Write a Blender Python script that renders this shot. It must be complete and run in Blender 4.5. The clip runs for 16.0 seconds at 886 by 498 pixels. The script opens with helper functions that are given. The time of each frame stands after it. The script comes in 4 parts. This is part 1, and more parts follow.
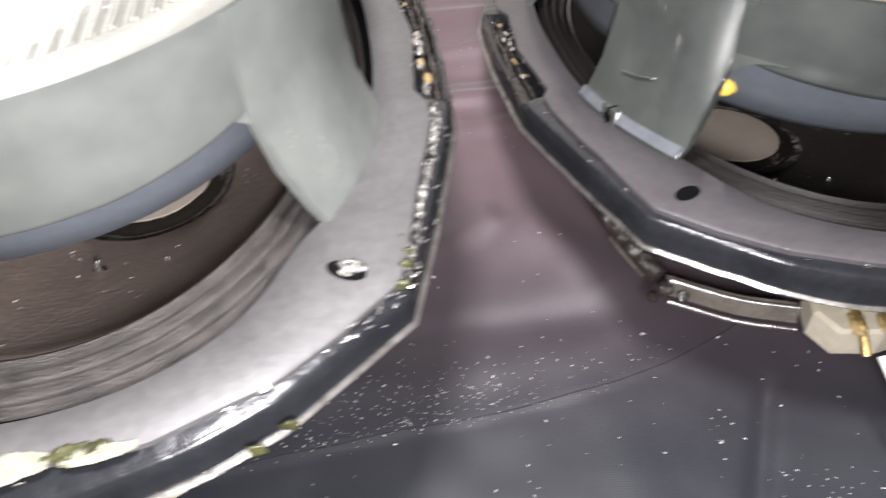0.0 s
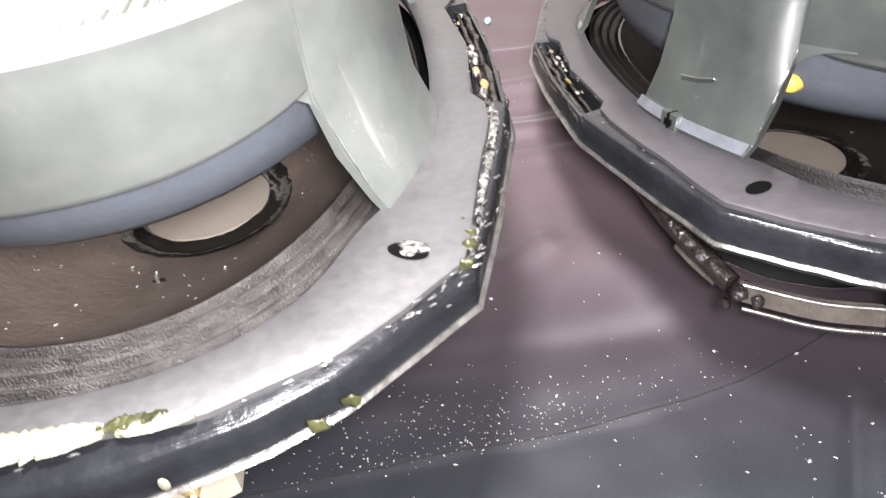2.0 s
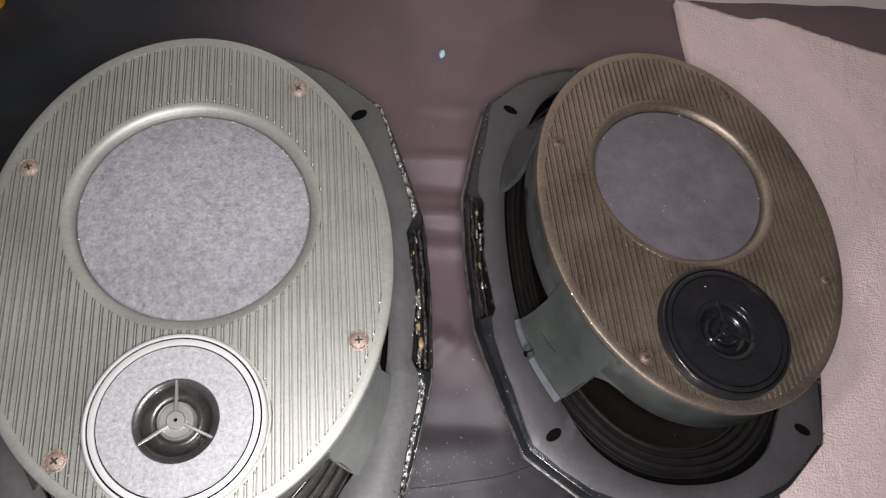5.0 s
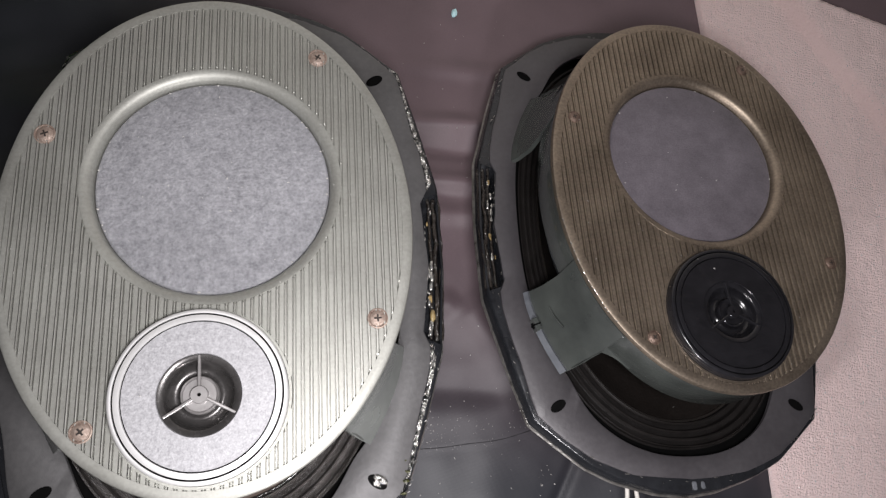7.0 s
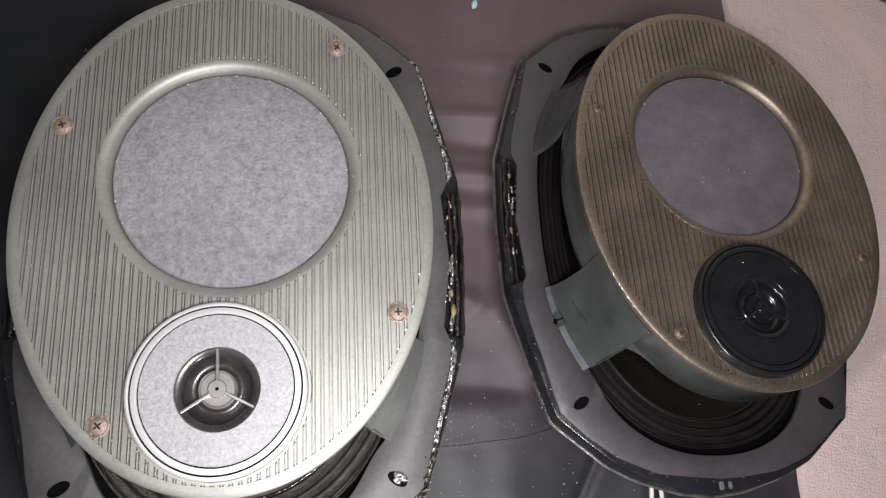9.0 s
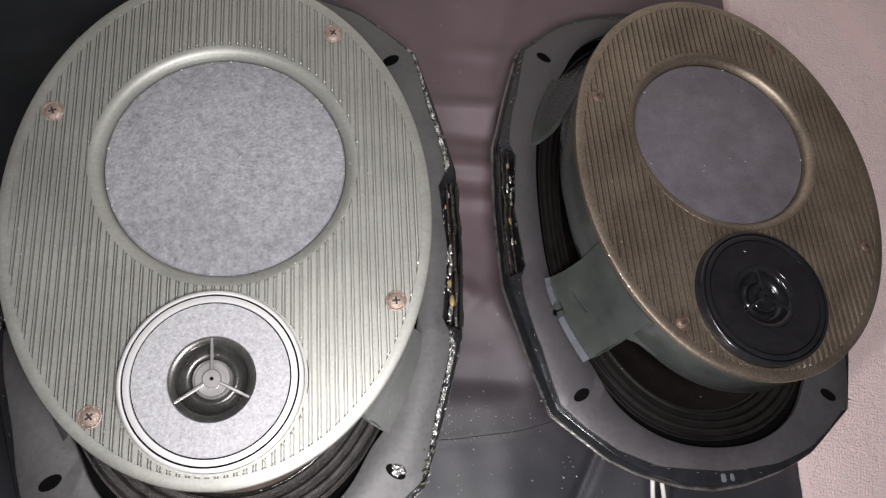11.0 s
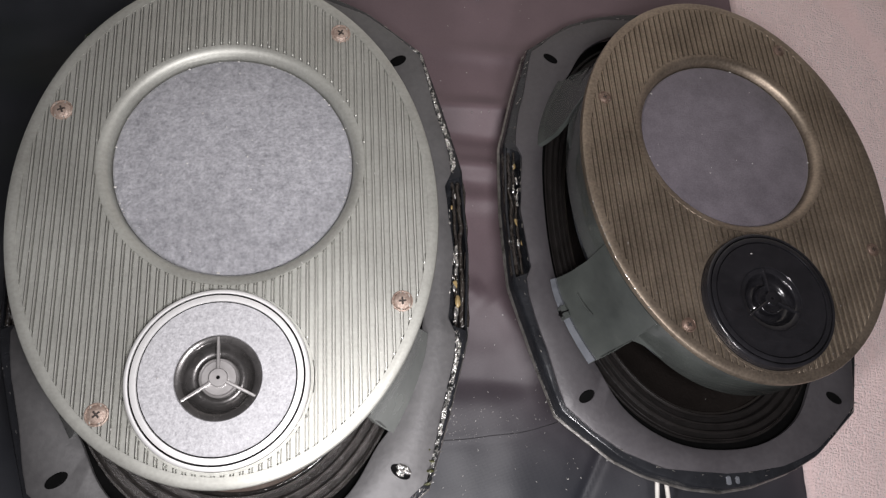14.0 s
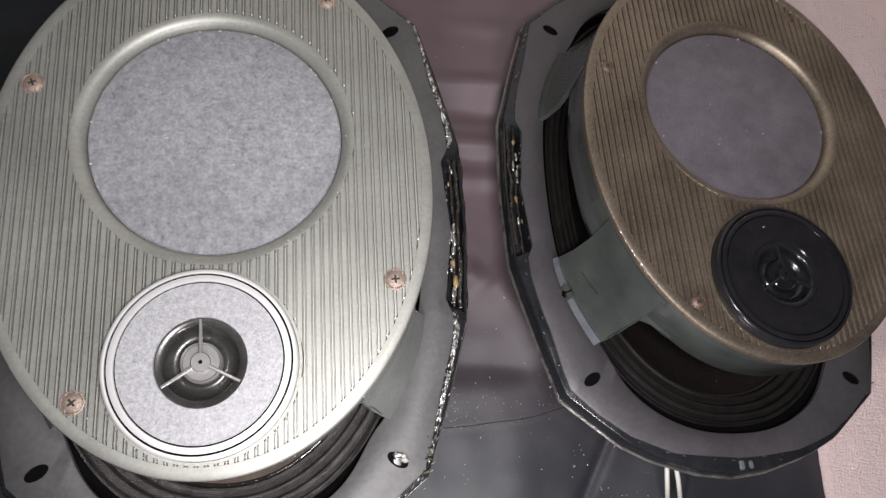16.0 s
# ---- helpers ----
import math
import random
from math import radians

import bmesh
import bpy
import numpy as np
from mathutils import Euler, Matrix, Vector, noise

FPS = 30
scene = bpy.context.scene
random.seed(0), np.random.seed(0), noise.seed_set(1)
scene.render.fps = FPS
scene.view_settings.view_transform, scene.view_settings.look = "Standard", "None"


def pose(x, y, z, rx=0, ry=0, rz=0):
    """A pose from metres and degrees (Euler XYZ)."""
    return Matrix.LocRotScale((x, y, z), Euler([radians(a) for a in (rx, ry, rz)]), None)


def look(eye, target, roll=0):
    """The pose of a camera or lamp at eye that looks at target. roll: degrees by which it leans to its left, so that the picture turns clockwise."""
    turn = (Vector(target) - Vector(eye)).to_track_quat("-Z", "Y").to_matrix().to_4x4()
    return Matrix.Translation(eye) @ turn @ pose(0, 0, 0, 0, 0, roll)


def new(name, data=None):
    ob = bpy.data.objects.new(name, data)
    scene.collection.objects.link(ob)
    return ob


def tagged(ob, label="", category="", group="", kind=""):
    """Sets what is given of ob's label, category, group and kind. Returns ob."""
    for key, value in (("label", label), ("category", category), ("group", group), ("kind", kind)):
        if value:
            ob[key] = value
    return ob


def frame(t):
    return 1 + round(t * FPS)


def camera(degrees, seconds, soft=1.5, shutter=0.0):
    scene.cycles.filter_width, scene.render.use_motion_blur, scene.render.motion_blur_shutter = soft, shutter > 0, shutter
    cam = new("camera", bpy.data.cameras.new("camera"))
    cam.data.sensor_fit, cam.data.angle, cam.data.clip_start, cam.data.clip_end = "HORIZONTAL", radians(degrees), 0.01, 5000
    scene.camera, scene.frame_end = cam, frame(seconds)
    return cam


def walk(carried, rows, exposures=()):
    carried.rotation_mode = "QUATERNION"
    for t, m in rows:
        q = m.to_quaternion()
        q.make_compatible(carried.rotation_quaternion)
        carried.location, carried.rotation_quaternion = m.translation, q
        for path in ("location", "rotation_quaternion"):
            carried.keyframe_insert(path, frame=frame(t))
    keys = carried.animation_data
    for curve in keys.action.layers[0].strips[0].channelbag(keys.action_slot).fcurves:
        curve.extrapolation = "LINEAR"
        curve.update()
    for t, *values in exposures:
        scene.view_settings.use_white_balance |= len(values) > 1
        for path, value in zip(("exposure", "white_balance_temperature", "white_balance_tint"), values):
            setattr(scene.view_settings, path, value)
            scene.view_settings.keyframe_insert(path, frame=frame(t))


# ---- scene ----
cam = camera(62.58, 16.0, soft=1.3, shutter=0.5)
PATH = [
    (0, (0.0643, 0.0359, 0.1812), (0.0214, 0.6990, -0.5661), -3.68),
    (0.5, (0.0912, 0.0364, 0.1741), (0.0332, 0.7306, -0.5433), -6.82),
    (1, (0.0916, 0.0256, 0.1583), (0.0101, 0.7444, -0.5322), -8.81),
    (1.5, (0.0739, 0.0243, 0.1617), (-0.0182, 0.7658, -0.5029), -8.22),
    (2, (0.0604, 0.0266, 0.1659), (-0.0433, 0.7617, -0.5041), -7.61),
    (2.5, (0.0583, 0.0352, 0.1796), (-0.0424, 0.7653, -0.4963), -6.35),
    (3, (0.0559, 0.0459, 0.2207), (-0.0012, 0.7491, -0.4881), -0.65),
    (3.5, (0.0538, 0.0838, 0.2879), (0.0179, 0.6577, -0.5302), 1.55),
    (4, (0.0509, 0.1009, 0.3400), (0.0248, 0.4779, -0.5858), 2.55),
    (4.2, (0.0470, 0.1085, 0.3539), (0.0410, 0.4838, -0.5730), 6.54),
    (6.3, (0.0168, 0.1293, 0.3707), (0.1401, 0.4001, -0.5840), 32.86),
    (6.5, (0.0159, 0.1295, 0.3702), (0.1374, 0.4064, -0.5830), 32.34),
    (7, (0.0174, 0.1360, 0.3706), (0.1333, 0.4018, -0.5864), 32.76),
    (7.5, (0.0178, 0.1350, 0.3676), (0.1326, 0.4036, -0.5888), 32.48),
    (8, (0.0177, 0.1356, 0.3660), (0.1243, 0.4020, -0.5920), 31.08),
    (8.5, (0.0154, 0.1362, 0.3664), (0.1198, 0.4007, -0.5923), 30.98),
    (9, (0.0169, 0.1354, 0.3647), (0.1101, 0.3955, -0.5964), 29.09),
    (9.5, (0.0162, 0.1340, 0.3634), (0.1133, 0.3971, -0.5965), 29.42),
    (12, (0.0177, 0.1323, 0.3582), (0.1161, 0.3913, -0.6027), 30.14),
    (12.5, (0.0177, 0.1333, 0.3593), (0.1127, 0.3917, -0.6020), 29.60),
    (13, (0.0174, 0.1326, 0.3582), (0.1170, 0.3909, -0.6027), 30.43),
    (13.5, (0.0166, 0.1326, 0.3586), (0.1172, 0.3899, -0.6025), 30.72),
    (14, (0.0163, 0.1322, 0.3595), (0.1095, 0.3931, -0.6014), 29.25),
    (14.5, (0.0166, 0.1323, 0.3594), (0.1095, 0.3942, -0.6012), 29.20),
    (15, (0.0158, 0.1322, 0.3589), (0.1110, 0.3957, -0.6010), 29.54),
    (15.5, (0.0167, 0.1321, 0.3585), (0.1142, 0.3927, -0.6020), 30.19),
    (16, (0.0215, 0.1309, 0.3458), (0.1102, 0.3807, -0.6184), 28.28),
]
EXPOSURES = [(0, 1.32), (0.5, 1.75), (1.0, 2.1), (1.5, 1.98), (2.0, 1.75), (2.5, 1.18), (3.0, 0.65), (3.5, 0.58), (4.0, 0.28), (4.25, 0.33), (5.0, 0.22), (6.3, 0.15), (16, 0.15)]
walk(cam, [(t, look(eye, target, roll)) for t, eye, target, roll in PATH], EXPOSURES)

# ---------------------------------------------------------------- world and lights
world = bpy.data.worlds.new("room_air")
scene.world = world
world.use_nodes = True
world.node_tree.nodes["Background"].inputs[0].default_value = (1.0, 0.93, 1.0, 1)
world.node_tree.nodes["Background"].inputs[1].default_value = 0.065


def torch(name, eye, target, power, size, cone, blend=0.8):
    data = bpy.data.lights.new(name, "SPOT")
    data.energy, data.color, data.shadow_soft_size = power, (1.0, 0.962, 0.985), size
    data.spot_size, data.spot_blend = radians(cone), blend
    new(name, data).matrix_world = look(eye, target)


# Two fixed lamps stand in for one carried torch.
torch("torch_high", (0.046, 0.116, 0.374), (0.08, 0.27, 0.02), 3.7, 0.034, 150, 0.8)
# The low lamp is added fill for the near, low part of the path.
torch("torch_low_fill", (0.072, 0.022, 0.172), (0.075, 0.155, 0.02), 1.5, 0.014, 140, 0.9)


# ---------------------------------------------------------------- materials
def material(name, base, dark=None, rough=0.6, metal=0.0, grain=400.0, stain=25.0, bump=0.15, depth=0.0004, spread=0.5,
             sheen=0.0, coat=0.0, rough_vary=0.12):
    """A surface with fine grain and broad stains, both in the thing's own metres."""
    mat = bpy.data.materials.new(name)
    mat.use_nodes = True
    nt = mat.node_tree
    out, bs = nt.nodes["Material Output"], nt.nodes["Principled BSDF"]
    link = nt.links.new
    co = nt.nodes.new("ShaderNodeTexCoord")
    fine = nt.nodes.new("ShaderNodeTexNoise")
    fine.inputs["Scale"].default_value, fine.inputs["Detail"].default_value = grain, 4
    wide = nt.nodes.new("ShaderNodeTexNoise")
    wide.inputs["Scale"].default_value, wide.inputs["Detail"].default_value = stain, 6
    wide.inputs["Roughness"].default_value = 0.65
    for n in (fine, wide):
        link(co.outputs["Object"], n.inputs["Vector"])
    ramp = nt.nodes.new("ShaderNodeValToRGB")
    ramp.color_ramp.elements[0].position = 0.5 - spread / 2
    ramp.color_ramp.elements[1].position = 0.5 + spread / 2
    d = dark or tuple(c * 0.6 for c in base)
    ramp.color_ramp.elements[0].color = (*d, 1)
    ramp.color_ramp.elements[1].color = (*base, 1)
    mix = nt.nodes.new("ShaderNodeMath")
    mix.operation = "MULTIPLY_ADD"
    mix.inputs[1].default_value = 0.35
    link(fine.outputs["Fac"], mix.inputs[0])
    half = nt.nodes.new("ShaderNodeMath")
    half.operation = "MULTIPLY"
    half.inputs[1].default_value = 0.65
    link(wide.outputs["Fac"], half.inputs[0])
    link(half.outputs[0], mix.inputs[2])
    link(mix.outputs[0], ramp.inputs[0])
    link(ramp.outputs[0], bs.inputs["Base Color"])
    rr = nt.nodes.new("ShaderNodeMapRange")
    rr.inputs["To Min"].default_value = max(0.02, rough - rough_vary)
    rr.inputs["To Max"].default_value = min(1, rough + rough_vary)
    link(wide.outputs["Fac"], rr.inputs["Value"])
    link(rr.outputs[0], bs.inputs["Roughness"])
    bs.inputs["Metallic"].default_value = metal
    bs.inputs["Sheen Weight"].default_value = sheen
    bs.inputs["Coat Weight"].default_value = coat
    if bump:
        bp = nt.nodes.new("ShaderNodeBump")
        bp.inputs["Strength"].default_value, bp.inputs["Distance"].default_value = bump, depth
        link(fine.outputs["Fac"], bp.inputs["Height"])
        link(bp.outputs[0], bs.inputs["Normal"])
    return mat


PLATE = material("grey_olive_plastic", (0.41, 0.415, 0.38), (0.25, 0.25, 0.225), 0.50, 0.58, 900, 26, 0.12, 0.0002, 0.42)
RIB = material("lit_rib_plastic", (0.50, 0.50, 0.46), (0.33, 0.33, 0.30), 0.45, 0.6, 900, 60, 0.12, 0.0002, 0.4)
RIB_DIM = material("lit_brown_rib_plastic", (0.46, 0.385, 0.295), (0.22, 0.18, 0.135), 0.45, 0.85, 900, 40, 0.12, 0.0002, 0.34)
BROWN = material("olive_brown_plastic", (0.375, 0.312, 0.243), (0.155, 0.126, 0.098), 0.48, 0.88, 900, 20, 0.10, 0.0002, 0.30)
SKIRT = material("grey_green_plastic", (0.143, 0.152, 0.142), (0.078, 0.084, 0.080), 0.24, 0.0, 90, 26, 0.06, 0.0004, 0.36, coat=0.3)
# Right skirt and legs: darker plastic, with the weaker light on them painted in.
SKIRT_DARK = material("dimmed_blue_grey_plastic", (0.068, 0.075, 0.069), (0.026, 0.029, 0.0275), 0.18, 0.0, 60, 22, 0.06, 0.0004, 0.4, coat=0.5)
FOOT_DARK = material("pale_blue_grey_plastic", (0.15, 0.158, 0.175), (0.06, 0.065, 0.072), 0.22, 0.0, 200, 60, 0.1, coat=0.4)
TUB = material("blue_grey_plastic", (0.094, 0.104, 0.120), (0.055, 0.061, 0.071), 0.42, 0.0, 800, 30, 0.1, 0.0002)
FELT = material("grey_felt", (0.35, 0.352, 0.37), (0.155, 0.157, 0.17), 0.9, 0.0, 1000, 420, 0.6, 0.0006, 0.34, sheen=0.2)
# Right disc: purplish felt, with the weaker light it gets painted in.
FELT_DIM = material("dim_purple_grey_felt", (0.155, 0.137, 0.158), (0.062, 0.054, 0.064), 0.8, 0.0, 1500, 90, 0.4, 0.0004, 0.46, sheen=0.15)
SATIN = material("glare_grey_metal", (0.50, 0.50, 0.515), (0.26, 0.26, 0.27), 0.55, 0.42, 1500, 800, 0.3, 0.0002, 0.34)
RINGMETAL = material("glare_white_ring_metal", (0.76, 0.76, 0.75), (0.62, 0.62, 0.61), 0.42, 0.35, 900, 40, 0.05, 0.0001)
BLACKGLOSS = material("glossy_black_plastic", (0.016, 0.0155, 0.018), (0.006, 0.006, 0.007), 0.2, 0.0, 300, 45, 0.25, 0.0003, 0.4, rough_vary=0.15)
HORN = material("dark_horn_metal", (0.115, 0.11, 0.108), (0.05, 0.048, 0.046), 0.27, 0.6, 900, 160, 0.12, 0.0002)
HUB = material("grey_hub_metal", (0.36, 0.35, 0.345), (0.24, 0.23, 0.225), 0.38, 0.5, 700, 60, 0.05, 0.0001)
SCREW = material("rusty_screw_steel", (0.45, 0.375, 0.32), (0.16, 0.10, 0.075), 0.5, 0.4, 1500, 500, 0.6, 0.0004)
SCREW_DARK = material("brown_rusted_screw_steel", (0.24, 0.17, 0.135), (0.09, 0.06, 0.045), 0.4, 0.5, 1500, 500, 0.6, 0.0004)
# Near-black without gloss: paints the shade inside holes and gaps.
HOLE_SHADE = material("hole_shade_black", (0.006, 0.006, 0.006), (0.003, 0.003, 0.003), 0.9, 0.0)
HOLE_SHADE.node_tree.nodes["Principled BSDF"].inputs["Specular IOR Level"].default_value = 0.0
SLOT = material("recess_shade", (0.04, 0.03, 0.025), (0.02, 0.015, 0.012), 0.7, 0.2)
GASKET = material("grey_gasket_board", (0.098, 0.096, 0.096), (0.046, 0.045, 0.046), 0.48, 0.0, 500, 40, 0.3, 0.0003)
# Right gasket: darker board, weaker light also put into its colour.
GASKET_DARK = material("dimmed_purple_grey_gasket_board", (0.068, 0.064, 0.068), (0.036, 0.033, 0.036), 0.44, 0.0, 500, 40, 0.3, 0.0003)
RIM = material("black_painted_steel", (0.022, 0.0235, 0.027), (0.009, 0.0095, 0.011), 0.24, 0.2, 300, 90, 0.5, 0.0005)
# Worn steel, its base colour raised to carry the lip's glint.
LIP = material("worn_glinting_steel", (0.52, 0.50, 0.47), (0.14, 0.13, 0.12), 0.3, 0.85, 500, 150, 0.5, 0.0005, 0.4)
CONE = material("dusty_brown_paper_cone", (0.235, 0.185, 0.158), (0.11, 0.086, 0.074), 0.62, 0.0, 600, 60, 0.6, 0.0005)
# The right cone and surround are darker, with shade painted into both.
CONE_SHADED = material("shaded_brown_paper_cone", (0.020, 0.016, 0.014), (0.009, 0.007, 0.006), 0.6, 0.0, 600, 60, 0.6, 0.0005)
SURROUND = material("dusty_brown_surround", (0.060, 0.054, 0.050), (0.008, 0.007, 0.0065), 0.36, 0.0, 2200, 160, 1.0, 0.0006, 0.34)
SURROUND_SHADED = material("shaded_dark_surround", (0.014, 0.012, 0.0115), (0.005, 0.0045, 0.004), 0.5, 0.0, 1600, 160, 0.5, 0.0004)
CAP = material("beige_felt_cap", (0.36, 0.31, 0.26), (0.27, 0.23, 0.19), 0.9, 0.0, 1300, 90, 0.5, 0.0004)
RINGGLUE = material("glossy_black_glue_ring", (0.02, 0.017, 0.015), (0.01, 0.009, 0.008), 0.14, 0.0, 260, 90, 0.35, 0.001)
GLUE = material("shiny_dark_glue", (0.03, 0.025, 0.02), (0.012, 0.01, 0.01), 0.16, 0.0, 350, 90, 1.0, 0.002)
AMBER = material("yellowed_glue", (0.36, 0.27, 0.12), (0.16, 0.11, 0.05), 0.22, 0.0, 350, 120, 0.8, 0.0015, coat=0.6)
YELLOW = material("yellow_paint", (0.85, 0.62, 0.12), (0.65, 0.42, 0.06), 0.5, 0.0, 500, 200, 0.2)
BASKET = material("black_basket_steel", (0.03, 0.03, 0.032), (0.015, 0.015, 0.016), 0.4, 0.3, 300, 60, 0.3)
MAGNET = material("dark_ferrite", (0.05, 0.05, 0.05), (0.025, 0.025, 0.025), 0.6, 0.1, 300, 60, 0.3)
FOIL = material("crumpled_foil", (0.62, 0.61, 0.58), (0.02, 0.021, 0.02), 0.26, 0.8, 900, 420, 1.0, 0.0010, 0.14)
STEELWIRE = material("bright_tinned_metal", (0.7, 0.69, 0.66), (0.45, 0.44, 0.42), 0.25, 0.9, 500, 120, 0.2)
TINNED = material("dull_tinned_strip", (0.21, 0.185, 0.16), (0.08, 0.07, 0.06), 0.28, 0.4, 500, 120, 0.2)
TERMINAL = material("cream_terminal_plastic", (0.43, 0.40, 0.33), (0.29, 0.26, 0.19), 0.4, 0.0, 400, 120, 0.2)
WIRE = material("white_wire_sleeve", (0.60, 0.58, 0.54), (0.45, 0.43, 0.39), 0.45, 0.0, 300, 150, 0.1)
BRASS = material("brass_solder_lug", (0.62, 0.47, 0.2), (0.4, 0.28, 0.1), 0.3, 0.9, 500, 150, 0.3)
BOARD = material("white_painted_board", (0.92, 0.90, 0.86), (0.82, 0.76, 0.67), 0.6, 0.0, 60, 4, 0.15, 0.001)
DUST = material("white_dust", (0.52, 0.51, 0.49), (0.36, 0.35, 0.33), 0.5, 0.0)
GLINT = material("glinting_fibre", (0.85, 0.84, 0.83), (0.7, 0.69, 0.68), 0.25, 0.3)
CYAN = material("pale_cyan_crumb", (0.55, 0.8, 0.82), (0.4, 0.65, 0.7), 0.5, 0.0)
FLOOR = material("dark_floor", (0.05, 0.04, 0.038), (0.03, 0.025, 0.022), 0.7, 0.0, 60, 8)


def cloth_material(name, base, dark, weave, rough, bump, sparkle=0.0, sheen=0.3, wander=1.2):
    mat = material(name, base, dark, rough, 0.0, 1500, 14, 0.0, 0.0004, 0.55, sheen=sheen)
    nt = mat.node_tree
    bs = nt.nodes["Principled BSDF"]
    co = nt.nodes["Texture Coordinate"]
    waves = []
    for axis, k in (("X", weave), ("Y", weave * 0.93)):
        w = nt.nodes.new("ShaderNodeTexWave")
        w.bands_direction = axis
        w.inputs["Scale"].default_value, w.inputs["Distortion"].default_value = k, wander
        nt.links.new(co.outputs["Object"], w.inputs["Vector"])
        waves.append(w)
    add = nt.nodes.new("ShaderNodeMath")
    add.operation = "ADD"
    nt.links.new(waves[0].outputs["Fac"], add.inputs[0])
    nt.links.new(waves[1].outputs["Fac"], add.inputs[1])
    height = add
    if sparkle:
        v = nt.nodes.new("ShaderNodeTexNoise")
        v.inputs["Scale"].default_value, v.inputs["Detail"].default_value = 520, 6
        v.inputs["Roughness"].default_value = 0.7
        nt.links.new(co.outputs["Object"], v.inputs["Vector"])
        height = nt.nodes.new("ShaderNodeMath")
        height.operation = "MULTIPLY_ADD"
        height.inputs[1].default_value = sparkle
        nt.links.new(v.outputs["Fac"], height.inputs[0])
        nt.links.new(add.outputs[0], height.inputs[2])
    bp = nt.nodes.new("ShaderNodeBump")
    bp.inputs["Strength"].default_value, bp.inputs["Distance"].default_value = bump, 0.0006
    nt.links.new(height.outputs[0], bp.inputs["Height"])
    nt.links.new(bp.outputs[0], bs.inputs["Normal"])
    return mat


def tint_and_falloff(mat, front, back):
    """Tints the cloth bluish in front and at the left, purplish behind, and paints the light's falloff into it."""
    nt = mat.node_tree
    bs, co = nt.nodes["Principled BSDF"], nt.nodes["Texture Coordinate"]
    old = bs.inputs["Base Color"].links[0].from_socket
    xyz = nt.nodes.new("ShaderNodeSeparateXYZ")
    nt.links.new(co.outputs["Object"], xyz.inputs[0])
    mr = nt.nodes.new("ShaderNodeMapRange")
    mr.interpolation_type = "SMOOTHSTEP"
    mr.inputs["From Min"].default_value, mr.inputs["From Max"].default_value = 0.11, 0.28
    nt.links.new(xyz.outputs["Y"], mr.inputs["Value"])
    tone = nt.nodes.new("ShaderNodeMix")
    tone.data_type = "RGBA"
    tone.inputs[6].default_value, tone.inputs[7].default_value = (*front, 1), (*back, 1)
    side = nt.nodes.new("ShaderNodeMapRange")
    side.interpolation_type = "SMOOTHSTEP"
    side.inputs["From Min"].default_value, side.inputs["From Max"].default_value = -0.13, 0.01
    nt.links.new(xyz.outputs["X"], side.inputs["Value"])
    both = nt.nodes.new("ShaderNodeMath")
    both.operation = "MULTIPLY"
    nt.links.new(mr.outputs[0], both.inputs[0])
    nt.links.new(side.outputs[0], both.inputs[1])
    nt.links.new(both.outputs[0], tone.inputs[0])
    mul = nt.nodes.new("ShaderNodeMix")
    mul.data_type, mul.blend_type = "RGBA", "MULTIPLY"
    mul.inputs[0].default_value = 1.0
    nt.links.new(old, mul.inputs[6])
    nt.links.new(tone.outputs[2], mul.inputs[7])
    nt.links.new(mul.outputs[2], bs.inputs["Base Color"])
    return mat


CLOTH = tint_and_falloff(cloth_material("dark_purple_grey_cloth", (0.095, 0.095, 0.098), (0.055, 0.055, 0.058), 520, 0.5, 0.05, sheen=0.45), (0.22, 0.245, 0.295), (1.72, 1.22, 1.30))
SHEET = cloth_material("pinkish_towel", (0.92, 0.725, 0.70), (0.80, 0.60, 0.58), 190, 0.30, 0.6, 9.0, sheen=0.5, wander=9.0)

CLOTH.node_tree.nodes["Principled BSDF"].inputs["Specular IOR Level"].default_value = 0.4
CLOTH.node_tree.nodes["Principled BSDF"].inputs["Sheen Roughness"].default_value = 0.35
CLOTH.node_tree.nodes["Principled BSDF"].inputs["Sheen Tint"].default_value = (0.62, 0.60, 0.66, 1)
for matt in (CONE_SHADED, SURROUND_SHADED):
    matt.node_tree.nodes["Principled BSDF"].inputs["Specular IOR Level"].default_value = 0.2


# ---------------------------------------------------------------- mesh helpers
def part(name, bm, mat, parent=None, label=""):
    me = bpy.data.meshes.new(name)
    bmesh.ops.recalc_face_normals(bm, faces=bm.faces)
    bm.to_mesh(me)
    bm.free()
    me.materials.append(mat)
    ob = new(name, me)
    if parent is not None:
        ob.parent = parent
    if label:
        ob["label"] = label
    return ob


def smooth(ob, angle=40):
    me = ob.data
    me.polygons.foreach_set("use_smooth", [True] * len(me.polygons))
    me.set_sharp_from_angle(angle=radians(angle))
    return ob


def loft(rings, cap_start=False, cap_end=False, bm=None, closed=True, join=False):
    """Faces between rings of points, each ring closed. join: the last ring meets the first."""
    bm = bm or bmesh.new()
    vs = [[bm.verts.new(p) for p in ring] for ring in rings]
    pairs = list(zip(vs, vs[1:])) + ([(vs[-1], vs[0])] if join else [])
    for a, b in pairs:
        n = len(a)
        for i in range(n if closed else n - 1):
            j = (i + 1) % n
            bm.faces.new((a[i], a[j], b[j], b[i]))
    if cap_start:
        bm.faces.new(vs[0])
    if cap_end:
        bm.faces.new(vs[-1])
    return bm


def ellipse(a, b, z, n=96, cx=0.0, cy=0.0):
    return [(cx + a * math.cos(2 * math.pi * i / n), cy + b * math.sin(2 * math.pi * i / n), z) for i in range(n)]


